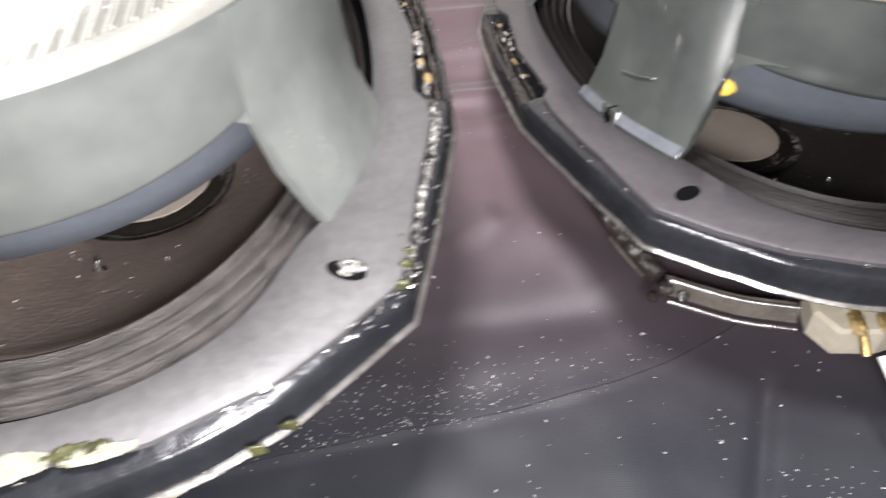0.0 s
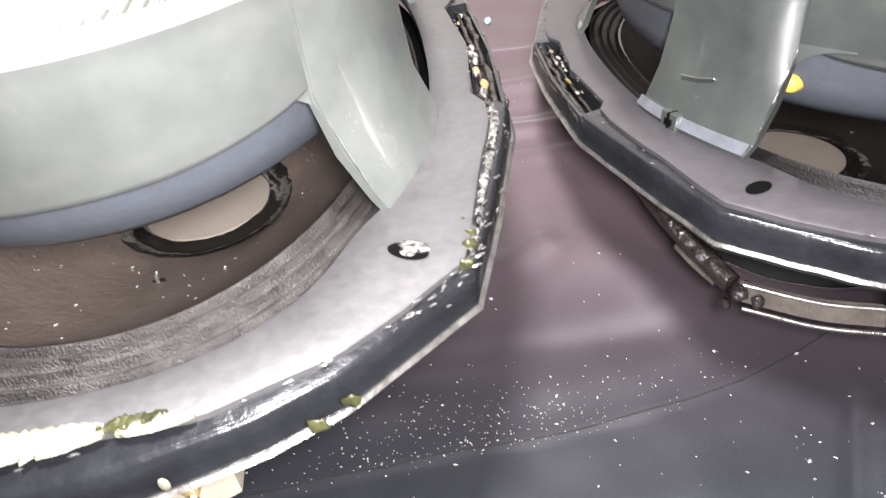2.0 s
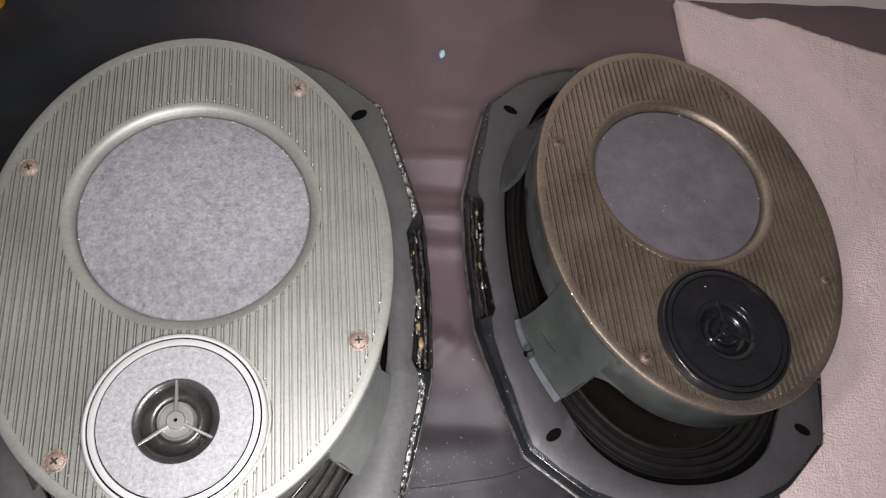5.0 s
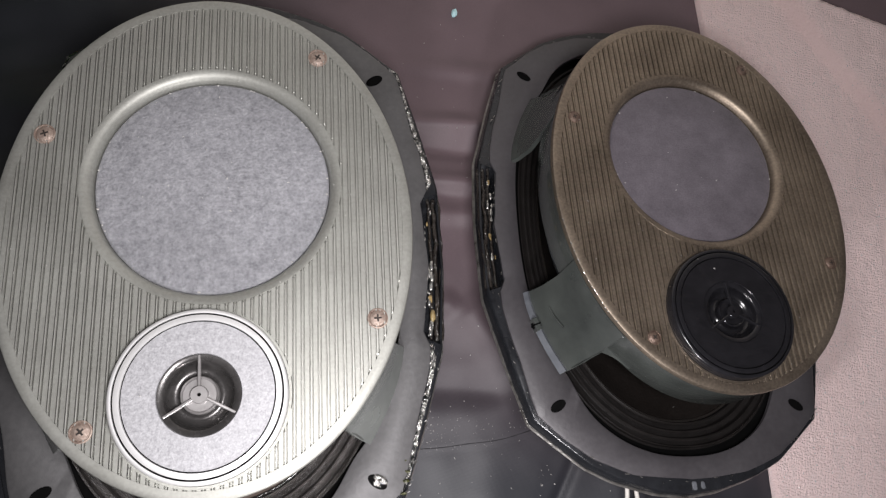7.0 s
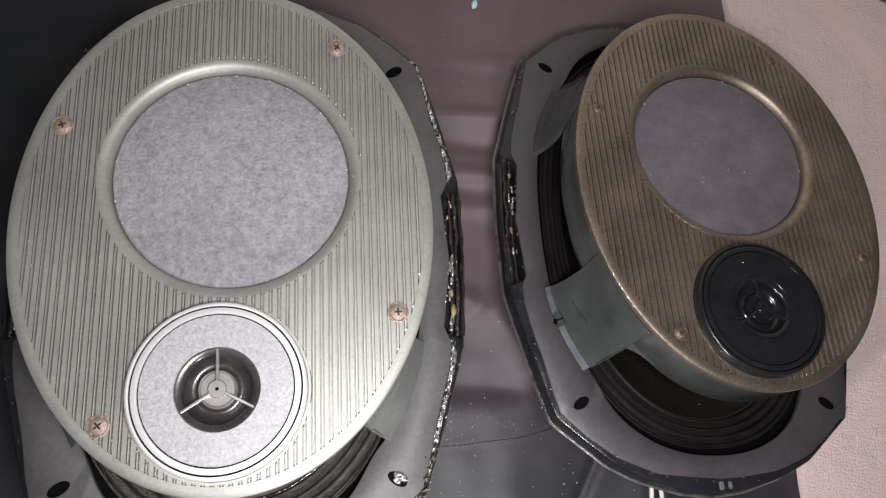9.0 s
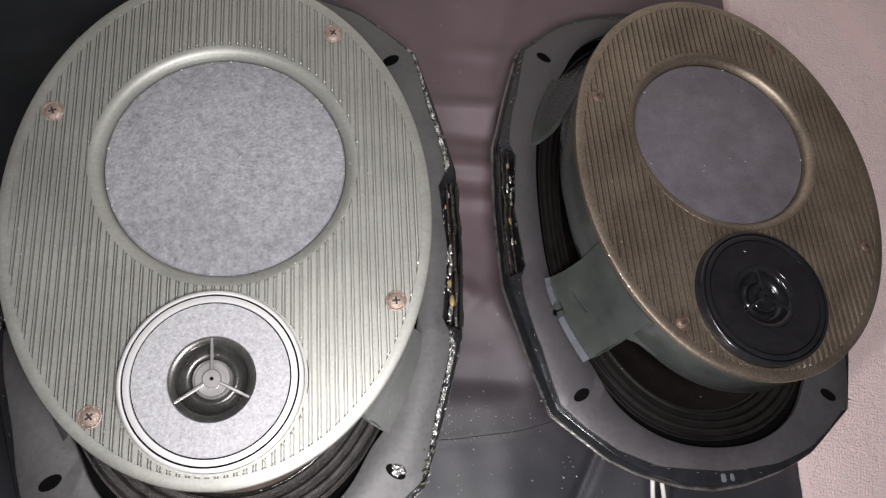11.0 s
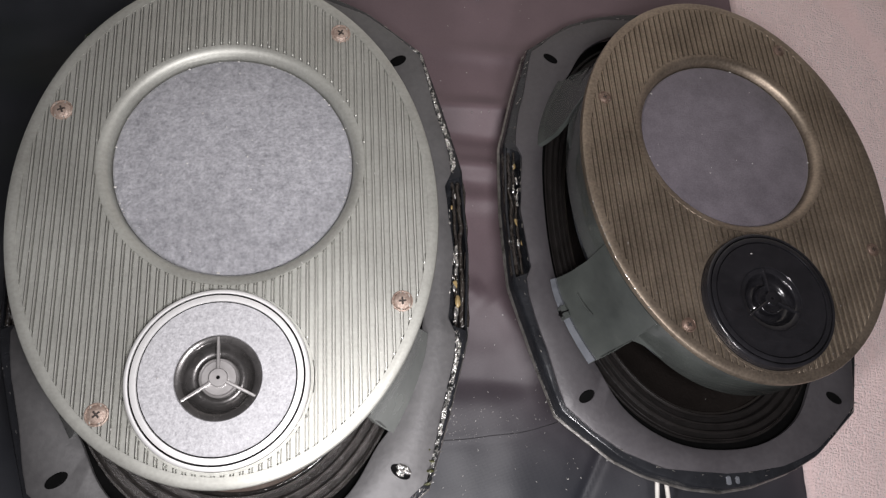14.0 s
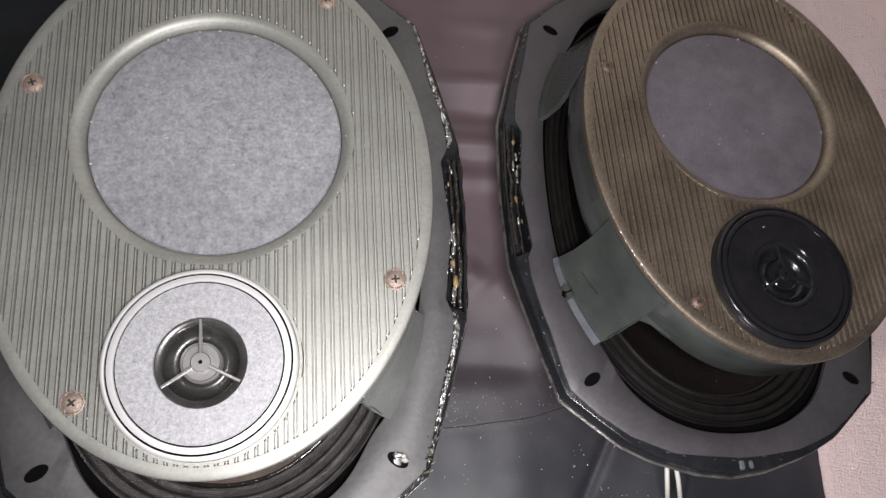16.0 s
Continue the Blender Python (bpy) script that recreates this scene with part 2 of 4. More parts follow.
def lathe(profile, n=64, cx=0.0, cy=0.0, **kw):
    return loft([ellipse(r, r, z, n, cx, cy) for r, z in profile], **kw)


def box(bm, lo, hi):
    (x0, y0, z0), (x1, y1, z1) = lo, hi
    v = [bm.verts.new(p) for p in ((x0, y0, z0), (x1, y0, z0), (x1, y1, z0), (x0, y1, z0),
                                   (x0, y0, z1), (x1, y0, z1), (x1, y1, z1), (x0, y1, z1))]
    for f in ((0, 3, 2, 1), (4, 5, 6, 7), (0, 1, 5, 4), (1, 2, 6, 5), (2, 3, 7, 6), (3, 0, 4, 7)):
        bm.faces.new([v[i] for i in f])


def fleck(bm, r, m):
    """A small faceted grain."""
    top, low = bm.verts.new(m @ Vector((0, 0, r))), bm.verts.new(m @ Vector((0, 0, -r)))
    belt = [bm.verts.new(m @ Vector((r * math.cos(radians(60 * k)), r * math.sin(radians(60 * k)), 0.45 * r * (-1) ** k))) for k in range(6)]
    for k in range(6):
        bm.faces.new((top, belt[k], belt[(k + 1) % 6]))
        bm.faces.new((low, belt[(k + 1) % 6], belt[k]))


def bevelled_box(lo, hi, r=0.0008, seg=2):
    bm = bmesh.new()
    box(bm, lo, hi)
    bmesh.ops.bevel(bm, geom=bm.edges[:], offset=r, segments=seg, affect="EDGES")
    return bm


def tube(points, r, n=10, bm=None):
    """A round bar along points, with ends closed."""
    pts = [Vector(p) for p in points]
    rings = []
    side = None
    for i, p in enumerate(pts):
        d = (pts[min(i + 1, len(pts) - 1)] - pts[max(i - 1, 0)]).normalized()
        if side is None:
            side = d.orthogonal().normalized()
        side = (side - d * side.dot(d)).normalized()
        up = d.cross(side)
        rings.append([tuple(p + r * (math.cos(k * 2 * math.pi / n) * side + math.sin(k * 2 * math.pi / n) * up)) for k in range(n)])
    return loft(rings, True, True, bm)


def glide(points, steps=8):
    """A Catmull-Rom line through points."""
    p = [Vector(q) for q in points]
    p = [2 * p[0] - p[1]] + p + [2 * p[-1] - p[-2]]
    out = []
    for i in range(1, len(p) - 2):
        for s in range(steps):
            t = s / steps
            out.append(0.5 * (2 * p[i] + (p[i + 1] - p[i - 1]) * t + (2 * p[i - 1] - 5 * p[i] + 4 * p[i + 1] - p[i + 2]) * t * t
                              + (3 * p[i] - p[i - 1] - 3 * p[i + 1] + p[i + 2]) * t ** 3))
    return out + [p[-2]]


def outline(quarter, n=240):
    """Radii by angle of a ring with straight sides, from the points of one quarter, mirrored into the other three."""
    out = []
    for i in range(n):
        a = 2 * math.pi * i / n
        c, d = abs(math.cos(a)), abs(math.sin(a))
        for (x0, y0), (x1, y1) in zip(quarter, quarter[1:]):
            if x0 * d - y0 * c >= -1e-9 and x1 * d - y1 * c <= 1e-9:
                ex, ey = x1 - x0, y1 - y0
                out.append((x0 * ey - y0 * ex) / (c * ey - d * ex))
                break
    return out


def ring(radii, z, off=0.0):
    n = len(radii)
    return [((r + off) * math.cos(2 * math.pi * i / n), (r + off) * math.sin(2 * math.pi * i / n), z) for i, r in enumerate(radii)]


def superellipse(a, b, e, n=240):
    out = []
    for i in range(n):
        c, s = abs(math.cos(2 * math.pi * i / n)), abs(math.sin(2 * math.pi * i / n))
        out.append(((c / a) ** e + (s / b) ** e) ** (-1 / e))
    return out


# ---------------------------------------------------------------- the loudspeaker
TOP = 0.119  # the plate's face above the magnet's foot
PA, PB = 0.0697, 0.0903  # the plate's half width and half length
MID, MIDR = (0.0003, 0.0166), 0.0393
TW, TWR = (-0.0014, -0.0574), 0.0275
RISE = 0.0046  # the tweeter's face above the plate
GASKET_Z = TOP - 0.0464
TWIST = -1.49  # degrees by which the basket is turned under the plate
SLOT_AT = 21.0  # half angle of the open slots at the rim's long sides


def polar(*steps):
    """Quarter points from pairs of degrees and radius in millimetres."""
    return [(0.001 * r * math.cos(radians(a)), 0.001 * r * math.sin(radians(a))) for a, r in steps]


GASKET_OUT = outline(polar((0, 82.0), (19.5, 84.0), (22.5, 88.6), (27, 91.2), (33, 94.4), (41, 99.6), (49, 109.0), (52.5, 113.6), (60, 115.6), (67, 118.0), (77, 119.0), (90, 118.2)))
GASKET_IN = superellipse(0.0705, 0.1085, 2.3)
for i in range(240):
    a = math.degrees(2 * math.pi * i / 240)
    GASKET_IN[i] -= 0.0030 * sum(math.exp(-((a - h) / 7) ** 2) for h in (54, 123, 234, 303))
RIM_OUT = outline(polar((0, 89.2), (8, 89.7), (22, 94.7), (27, 96.0), (41, 104.2), (52.5, 116.6), (61, 118.2), (67, 121.0), (74, 122.6), (83, 124.2), (90, 125.0)))
SCREWS = [(-0.0559, 0.0337), (0.0367, 0.0668), (0.0559, -0.0337), (-0.0367, -0.0668)]


def spans(x, pad, inset=0.0022, clear=0.0):
    """The stretches along y that a groove at x runs through, clear of the rim, the two round openings."""
    k = 1 - (x / (PA - inset)) ** 2
    if k <= 0:
        return []
    y1 = (PB - inset) * math.sqrt(k)
    free = [(-y1, y1)]
    for (cx, cy), r in ((MID, MIDR + 0.0046 + clear), (TW, TWR + 0.0009 + clear)):
        d = r * r - (x - cx) ** 2
        if d > 0:
            h = math.sqrt(d)
            nxt = []
            for a, b in free:
                if cy - h > a:
                    nxt.append((a, min(b, cy - h)))
                if cy + h < b:
                    nxt.append((max(a, cy + h), b))
            free = nxt
    return [(a, b) for a, b in free if b - a > pad]


def top_plate(parent, mat):
    """The grooved plate: a grid of strips, rib and groove by turns, that ends at the rim and the two openings."""
    z = TOP
    bm = bmesh.new()
    pitch, slit, narrow, deep, e = 0.00276, 0.00038, 0.00048, 0.0009, 0.00005
    edges = []
    n = int(PA / pitch) + 1
    for i in range(-n, n + 1):
        x = i * pitch
        edges += [(x, x + narrow), (x + narrow + slit, x + pitch - slit)]
    for (x0, x1), (x2, _) in zip(edges, edges[1:]):
        s0, s1, s2, sm = (spans(x, 0.0004) for x in (x0, x1, x2, (x0 + x1) / 2))
        if len(s0) != len(sm) or len(s1) != len(sm):
            s0 = s1 = sm
        for k, ((a0, b0), (a1, b1)) in enumerate(zip(s0, s1)):
            rows = [(x0 - e, z - deep, a0, b0), (x0, z - 0.00008, a0, b0), (x0 + 0.00008, z, a0, b0),
                    (x1 - 0.00008, z, a1, b1), (x1, z - 0.00008, a1, b1), (x1 + e, z - deep, a1, b1)]
            rows.append((x2 - e, z - deep, *s2[k]) if len(s2) == len(s1) else (x2 - e, z - deep, a1, b1))
            loft([[(x, aa - 0.0004, zq), (x, bb + 0.0004, zq)] for x, zq, aa, bb in rows], bm=bm, closed=False)
    bmesh.ops.remove_doubles(bm, verts=bm.verts, dist=0.00002)
    # the rounded edge holds the fields between the openings, each a part
    prof = [(-0.0085, -0.0010), (-0.0042, -0.0009), (-0.0038, 0.00010), (-0.0026, 0.00012), (-0.0010, 0.00012), (-0.0003, -0.0002), (0.0, -0.0010), (0.0, -0.0024), (-0.0030, -0.0024)]
    plate = smooth(part("top_plate", loft([ellipse(PA + o, PB + o, z + dz, 160) for o, dz in prof], join=True), mat, parent, "grooved plastic cover plate, scuffed and dusty"), 40)
    seen = set()
    for v in bm.verts:
        if v in seen:
            continue
        group, stack = [], [v]
        seen.add(v)
        while stack:
            q = stack.pop()
            group.append(q)
            for ed in q.link_edges:
                o = ed.other_vert(q)
                if o not in seen:
                    seen.add(o)
                    stack.append(o)
        field, made = bmesh.new(), {}
        for q in group:
            made[q] = field.verts.new(q.co)
        for f in {f for q in group for f in q.link_faces}:
            field.faces.new([made[q] for q in f.verts])
        smooth(part("plate_field", field, mat, plate), 20)
    bm.free()
    # narrow raised ribs, one between each pair of slits, paler to paint in the light they catch
    for i in range(-n, n + 1):
        x = i * pitch + narrow / 2
        for a, b in spans(x, 0.0010, 0.0040, 0.0007):
            w = narrow / 2
            rows = [[(x - w, y, zl), (x - 0.7 * w, y, zh), (x + 0.7 * w, y, zh), (x + w, y, zl)]
                    for y, zl, zh in ((a, z - 0.0002, z - 0.0001), (a + 0.0005, z - 0.0002, z + 0.00038), (b - 0.0005, z - 0.0002, z + 0.00038), (b, z - 0.0002, z - 0.0001))]
            part("rib", loft(rows, True, True), RIB if mat is PLATE else RIB_DIM, plate)
    # the backing, and the collars round the two openings
    bm2 = bmesh.new()
    step = 0.0016
    for i in range(-int(PA / step), int(PA / step) + 1):
        x = i * step
        for a, b in spans(x, 0.0005):
            loft([[(x - step / 2, a - 0.0009, z - 0.0012), (x - step / 2, b + 0.0009, z - 0.0012)], [(x + step / 2, a - 0.0009, z - 0.0012), (x + step / 2, b + 0.0009, z - 0.0012)]], bm=bm2, closed=False)
    bmesh.ops.remove_doubles(bm2, verts=bm2.verts, dist=0.00001)
    tagged(part("backing", bm2, mat, plate), kind="stuff")
    bm = lathe([(MIDR + 0.0052, z - 0.0008), (MIDR + 0.0048, z + 0.00016), (MIDR + 0.0038, z + 0.0001), (MIDR + 0.0026, z - 0.0004), (MIDR + 0.0016, z - 0.0012),
                (MIDR + 0.0011, z - 0.0024), (MIDR + 0.0008, z - 0.0052)], 96, *MID)
    smooth(part("recess_collar", bm, mat, plate), 40)
    bm = lathe([(TWR + 0.0014, z - 0.0008), (TWR + 0.0011, z + 0.00016), (TWR + 0.0002, z + 0.0001), (TWR - 0.0002, z - 0.0020)], 96, *TW)
    smooth(part("tweeter_collar", bm, mat, plate), 40)
    return plate


def screw(parent, x, y, turn, steel, size):
    z = TOP
    k = size
    bm = lathe([(0.0043 * k, z - 0.0006), (0.0041 * k, z + 0.0004), (0.0037 * k, z + 0.0005), (0.0034 * k, z + 0.0001), (0.0029 * k, z + 0.0005), (0.0014 * k, z + 0.0008)], 28, x, y, cap_end=True)
    head = smooth(part("screw", bm, steel, parent, "rusty cross-head screw"), 50)
    # Dark bars laid on the head; their colour is the recess's shade.
    bm = bmesh.new()
    for q in range(2):
        b2 = bmesh.new()
        box(b2, (-0.0015 * k, -0.00036 * k, z + 0.0002), (0.0015 * k, 0.00036 * k, z + 0.00086))
        me = bpy.data.meshes.new("tmp")
        b2.to_mesh(me)
        b2.free()
        me.transform(Matrix.Translation((x, y, 0)) @ pose(0, 0, 0, 0, 0, turn + 90 * q) @ Matrix.Translation((0, 0, -0.00005 * q)))
        bm.from_mesh(me)
        bpy.data.meshes.remove(me)
    part("cross_recess", bm, SLOT, head)


def tweeter(parent, bright):
    """A disc that stands proud of the plate: two rings, a speckled face, and a flared mouth with a hub on three spokes."""
    z = TOP + RISE
    # Same dark metal on both; the left one's lamp reflection is painted silver.
    face, rimm, horn, hubm = (SATIN, RINGMETAL, HORN, HUB) if bright else (BLACKGLOSS,) * 4
    bm = lathe([(TWR, TOP - 0.0020), (TWR, z - 0.0006), (TWR - 0.0004, z - 0.0001), (TWR - 0.0009, z), (TWR - 0.0013, z - 0.00005), (TWR - 0.00135, z - 0.0009)], 96, *TW)
    body = smooth(part("tweeter", bm, rimm, parent, "satin tweeter face, lamp glare painted silver-grey" if bright else "glossy black plastic tweeter"), 50)
    part("gap_ring", lathe([(TWR - 0.0012, z - 0.0008), (TWR - 0.0025, z - 0.0008)], 96, *TW), HOLE_SHADE, body, "thin dark gap between the rings")
    bm = lathe([(0.02562, z - 0.0010), (0.02560, z - 0.0001), (0.0254, z), (0.0238, z), (0.02365, z - 0.0006)], 96, *TW)
    smooth(part("inner_ring", bm, rimm, body), 50)
    part("gap_ring", lathe([(0.0238, z - 0.0007), (0.0230, z - 0.0007)], 96, *TW), HOLE_SHADE, body, "thin dark gap round the face")
    bm = lathe([(0.02330, z - 0.0010), (0.02328, z - 0.0003), (0.0190, z - 0.0004), (0.0132, z - 0.0005), (0.01285, z - 0.0012)], 96, *TW)
    smooth(part("face_disc", bm, face, body), 60)
    bm = lathe([(0.01300, z - 0.0011), (0.01290, z - 0.0008), (0.01120, z - 0.0009), (0.01085, z - 0.0014), (0.0104, z - 0.0027), (0.0096, z - 0.0040), (0.0085, z - 0.0049),
                (0.0073, z - 0.0052), (0.0062, z - 0.0048), (0.0057, z - 0.0040)], 72, *TW, cap_end=True)
    smooth(part("horn", bm, horn, body, "dark glossy flared horn"), 60)
    bm = lathe([(0.0060, z - 0.0052), (0.0060, z - 0.0018), (0.0057, z - 0.0013), (0.0053, z - 0.0015), (0.0051, z - 0.0019), (0.0026, z - 0.0019)], 48, *TW)
    smooth(part("phase_ring", bm, hubm, body), 40)
    bm = lathe([(0.0028, z - 0.0030), (0.0028, z - 0.0004), (0.0026, z - 0.0001), (0.0006, z - 0.0001), (0.0005, z - 0.0012)], 36, *TW)
    smooth(part("hub", bm, hubm, body), 40)
    part("hub_hole", lathe([(0.00055, z - 0.0008), (0.0002, z - 0.0008)], 16, *TW, cap_end=True), HOLE_SHADE, body)
    for a in (92, 212, 332):
        c, s = math.cos(radians(a)), math.sin(radians(a))
        rows = []
        for r, zt, w in ((0.0022, z - 0.0003, 0.00052), (0.0060, z - 0.0004, 0.00050), (0.0100, z - 0.0006, 0.00046), (0.0126, z - 0.0006, 0.00042)):
            cx, cy = TW[0] + r * c, TW[1] + r * s
            rows.append([(cx - s * w, cy + c * w, zt - 0.0014), (cx - s * w, cy + c * w, zt - 0.0002), (cx - 0.5 * s * w, cy + 0.5 * c * w, zt),
                         (cx + 0.5 * s * w, cy - 0.5 * c * w, zt), (cx + s * w, cy - c * w, zt - 0.0002), (cx + s * w, cy - c * w, zt - 0.0014)])
        part("spoke", loft(rows, True, True), hubm, body)


def bridge_leg(parent, sx, sy, mat):
    """A slanted flat leg from the skirt's lower edge out to the gasket's inner edge."""
    bm = bmesh.new()
    rows = []
    for k in range(9):
        t = k / 8
        y0 = (0.0672 * (1 - t) + 0.0350 * t)
        x0 = PA * math.sqrt(max(0, 1 - (y0 / PB) ** 2)) - 0.0002
        y1 = 0.0722 * (1 - t) + 0.0345 * t
        x1 = 0.0570 + (0.0708 - 0.0570) * (1 - (1 - t) ** 1.6)
        xm, ym = x0 * 0.45 + x1 * 0.55 - 0.001, (y0 + y1) / 2
        top, low = TOP - 0.0214, GASKET_Z + 0.0004
        q = pose(0, 0, 0, 0, 0, TWIST) @ Vector((sx * x0, sy * y0, 0))
        fit = 1 / math.hypot(q.x / PA, q.y / PB)
        x0, y0 = x0 * fit, y0 * fit
        xf, yf = x0 * 0.20 + x1 * 0.80, y0 * 0.20 + y1 * 0.80
        if mat is SKIRT:
            xf, yf, low = x0 * 0.12 + x1 * 0.88, y0 * 0.12 + y1 * 0.88, low - 0.0006
        outer = [(x0 + 0.0001, y0, TOP - 0.0030), (x0 + 0.0003, y0, top), (xm - 0.0006, ym, top * 0.48 + low * 0.52), (xf - 0.0004, yf, low + 0.0030), (xf, yf, low + 0.0022), (x1, y1, low + 0.0005), (x1 + 0.0006, y1, low - 0.0016)]
        inner = [(x - 0.0018, y - 0.0008, zz - 0.0004) for x, y, zz in reversed(outer)]
        rows.append([(sx * x, sy * y, zz) for x, y, zz in outer + inner])
    loft(rows, True, True, bm)
    leg = smooth(part("bridge_leg", bm, mat, parent), 45)
    # a bead along the leg's edge, the fillet of the arch, the moulded ridge, the latch, and black boxes painting its
    # hole's shade
    def on(t, h):
        y0 = (0.0672 * (1 - t) + 0.0350 * t)
        x0 = PA * math.sqrt(max(0, 1 - (y0 / PB) ** 2))
        y1 = 0.0722 * (1 - t) + 0.0345 * t
        x1 = 0.0570 + (0.0708 - 0.0570) * (1 - (1 - t) ** 1.6)
        zt, zl = TOP - 0.0214, GASKET_Z
        return Vector((sx * (x0 * (1 - h) + x1 * h + 0.0004), sy * (y0 * (1 - h) + y1 * h), zt * (1 - h) + zl * h))
    bead = []
    for k in range(10):
        y0 = 0.0672
        q = pose(0, 0, 0, 0, 0, TWIST) @ Vector((sx * PA * math.sqrt(1 - (y0 / PB) ** 2), sy * y0, 0))
        fit = 1 / math.hypot(q.x / PA, q.y / PB)
        if k < 4:
            bead.append(Vector((sx * PA * math.sqrt(1 - (y0 / PB) ** 2) * fit, sy * y0 * fit, TOP - 0.0040 - 0.0055 * k)))
        else:
            bead.append(on(0.0, (k - 3.4) / 7.5) - Vector((sx * 0.0008, 0, 0.0002)))
    smooth(part("edge_bead", tube(glide(bead, 3), 0.00026, 6), mat, leg), 60)
    phi = math.atan2(0.0672 / PB, math.sqrt(1 - (0.0672 / PB) ** 2))
    rows = []
    for k in range(9):
        u = k / 8
        f = phi + 0.16 * (1 - u)
        drop = 0.0005 + 0.0048 * u ** 3
        x, y = PA * math.cos(f), PB * math.sin(f)
        ox, oy = 0.0010 * u ** 3, 0.0004 * u ** 3
        zt = TOP - 0.0200
        rows.append([(sx * (x - 0.0006), sy * (y - 0.0004), zt), (sx * (x - 0.0004 + ox), sy * (y - 0.0004 + oy), zt - drop),
                     (sx * (x - 0.0024 + ox), sy * (y - 0.0024 + oy), zt - drop), (sx * (x - 0.0026), sy * (y - 0.0024), zt)])
    smooth(part("leg_web", loft(rows, True, True), mat, leg), 40)
    if sy > 0 or mat is SKIRT:
        return
    # The foot is paler than the leg: its sheen is painted in.
    rows = []
    for k in range(9):
        t = k / 8
        a, b = on(t, 0.80), on(t, 1.0)
        a.z, b.z = GASKET_Z + 0.0034, GASKET_Z + 0.0010
        o = Vector((sx * 0.0004, sy * 0.0002, 0.0003))
        rows.append([tuple(v) for v in (a + o, a * 0.4 + b * 0.6 + o, b + o, b - o, a - o * 2)])
    smooth(part("leg_foot", loft(rows, True, True), FOOT_DARK, leg, "foot of the leg, its sheen painted pale"), 50)
    bm = tube([p - Vector((sx * 0.0009, 0, 0)) for p in (on(0.42, 0.42), on(0.55, 0.47), on(0.70, 0.50))], 0.0003, 6)
    part("ridge", bm, mat, leg)
    p, d = on(0.58, 0.93), (on(0.66, 0.93) - on(0.50, 0.93)).normalized()
    m = Matrix.Translation(p) @ pose(0, 0, 0, 0, 0, math.degrees(math.atan2(d.y, d.x)))
    for name, paint, half in (("latch", mat, (0.0030, 0.0012, 0.0026)), ("latch_hole", HOLE_SHADE, (0.0014, 0.0016, 0.0009)), ("latch_slot", HOLE_SHADE, (0.0004, 0.0017, 0.0027))):
        ob = part(name, bevelled_box(tuple(-h for h in half), half, 0.0002, 1), paint, leg)
        ob.data.transform(m)


def hole_quad(x, y, rx, ry, turn, z, n=20):
    c, s = math.cos(radians(turn)), math.sin(radians(turn))
    return [(x + c * rx * math.cos(2 * math.pi * i / n) - s * ry * math.sin(2 * math.pi * i / n),
             y + s * rx * math.cos(2 * math.pi * i / n) + c * ry * math.sin(2 * math.pi * i / n), z) for i in range(n)]


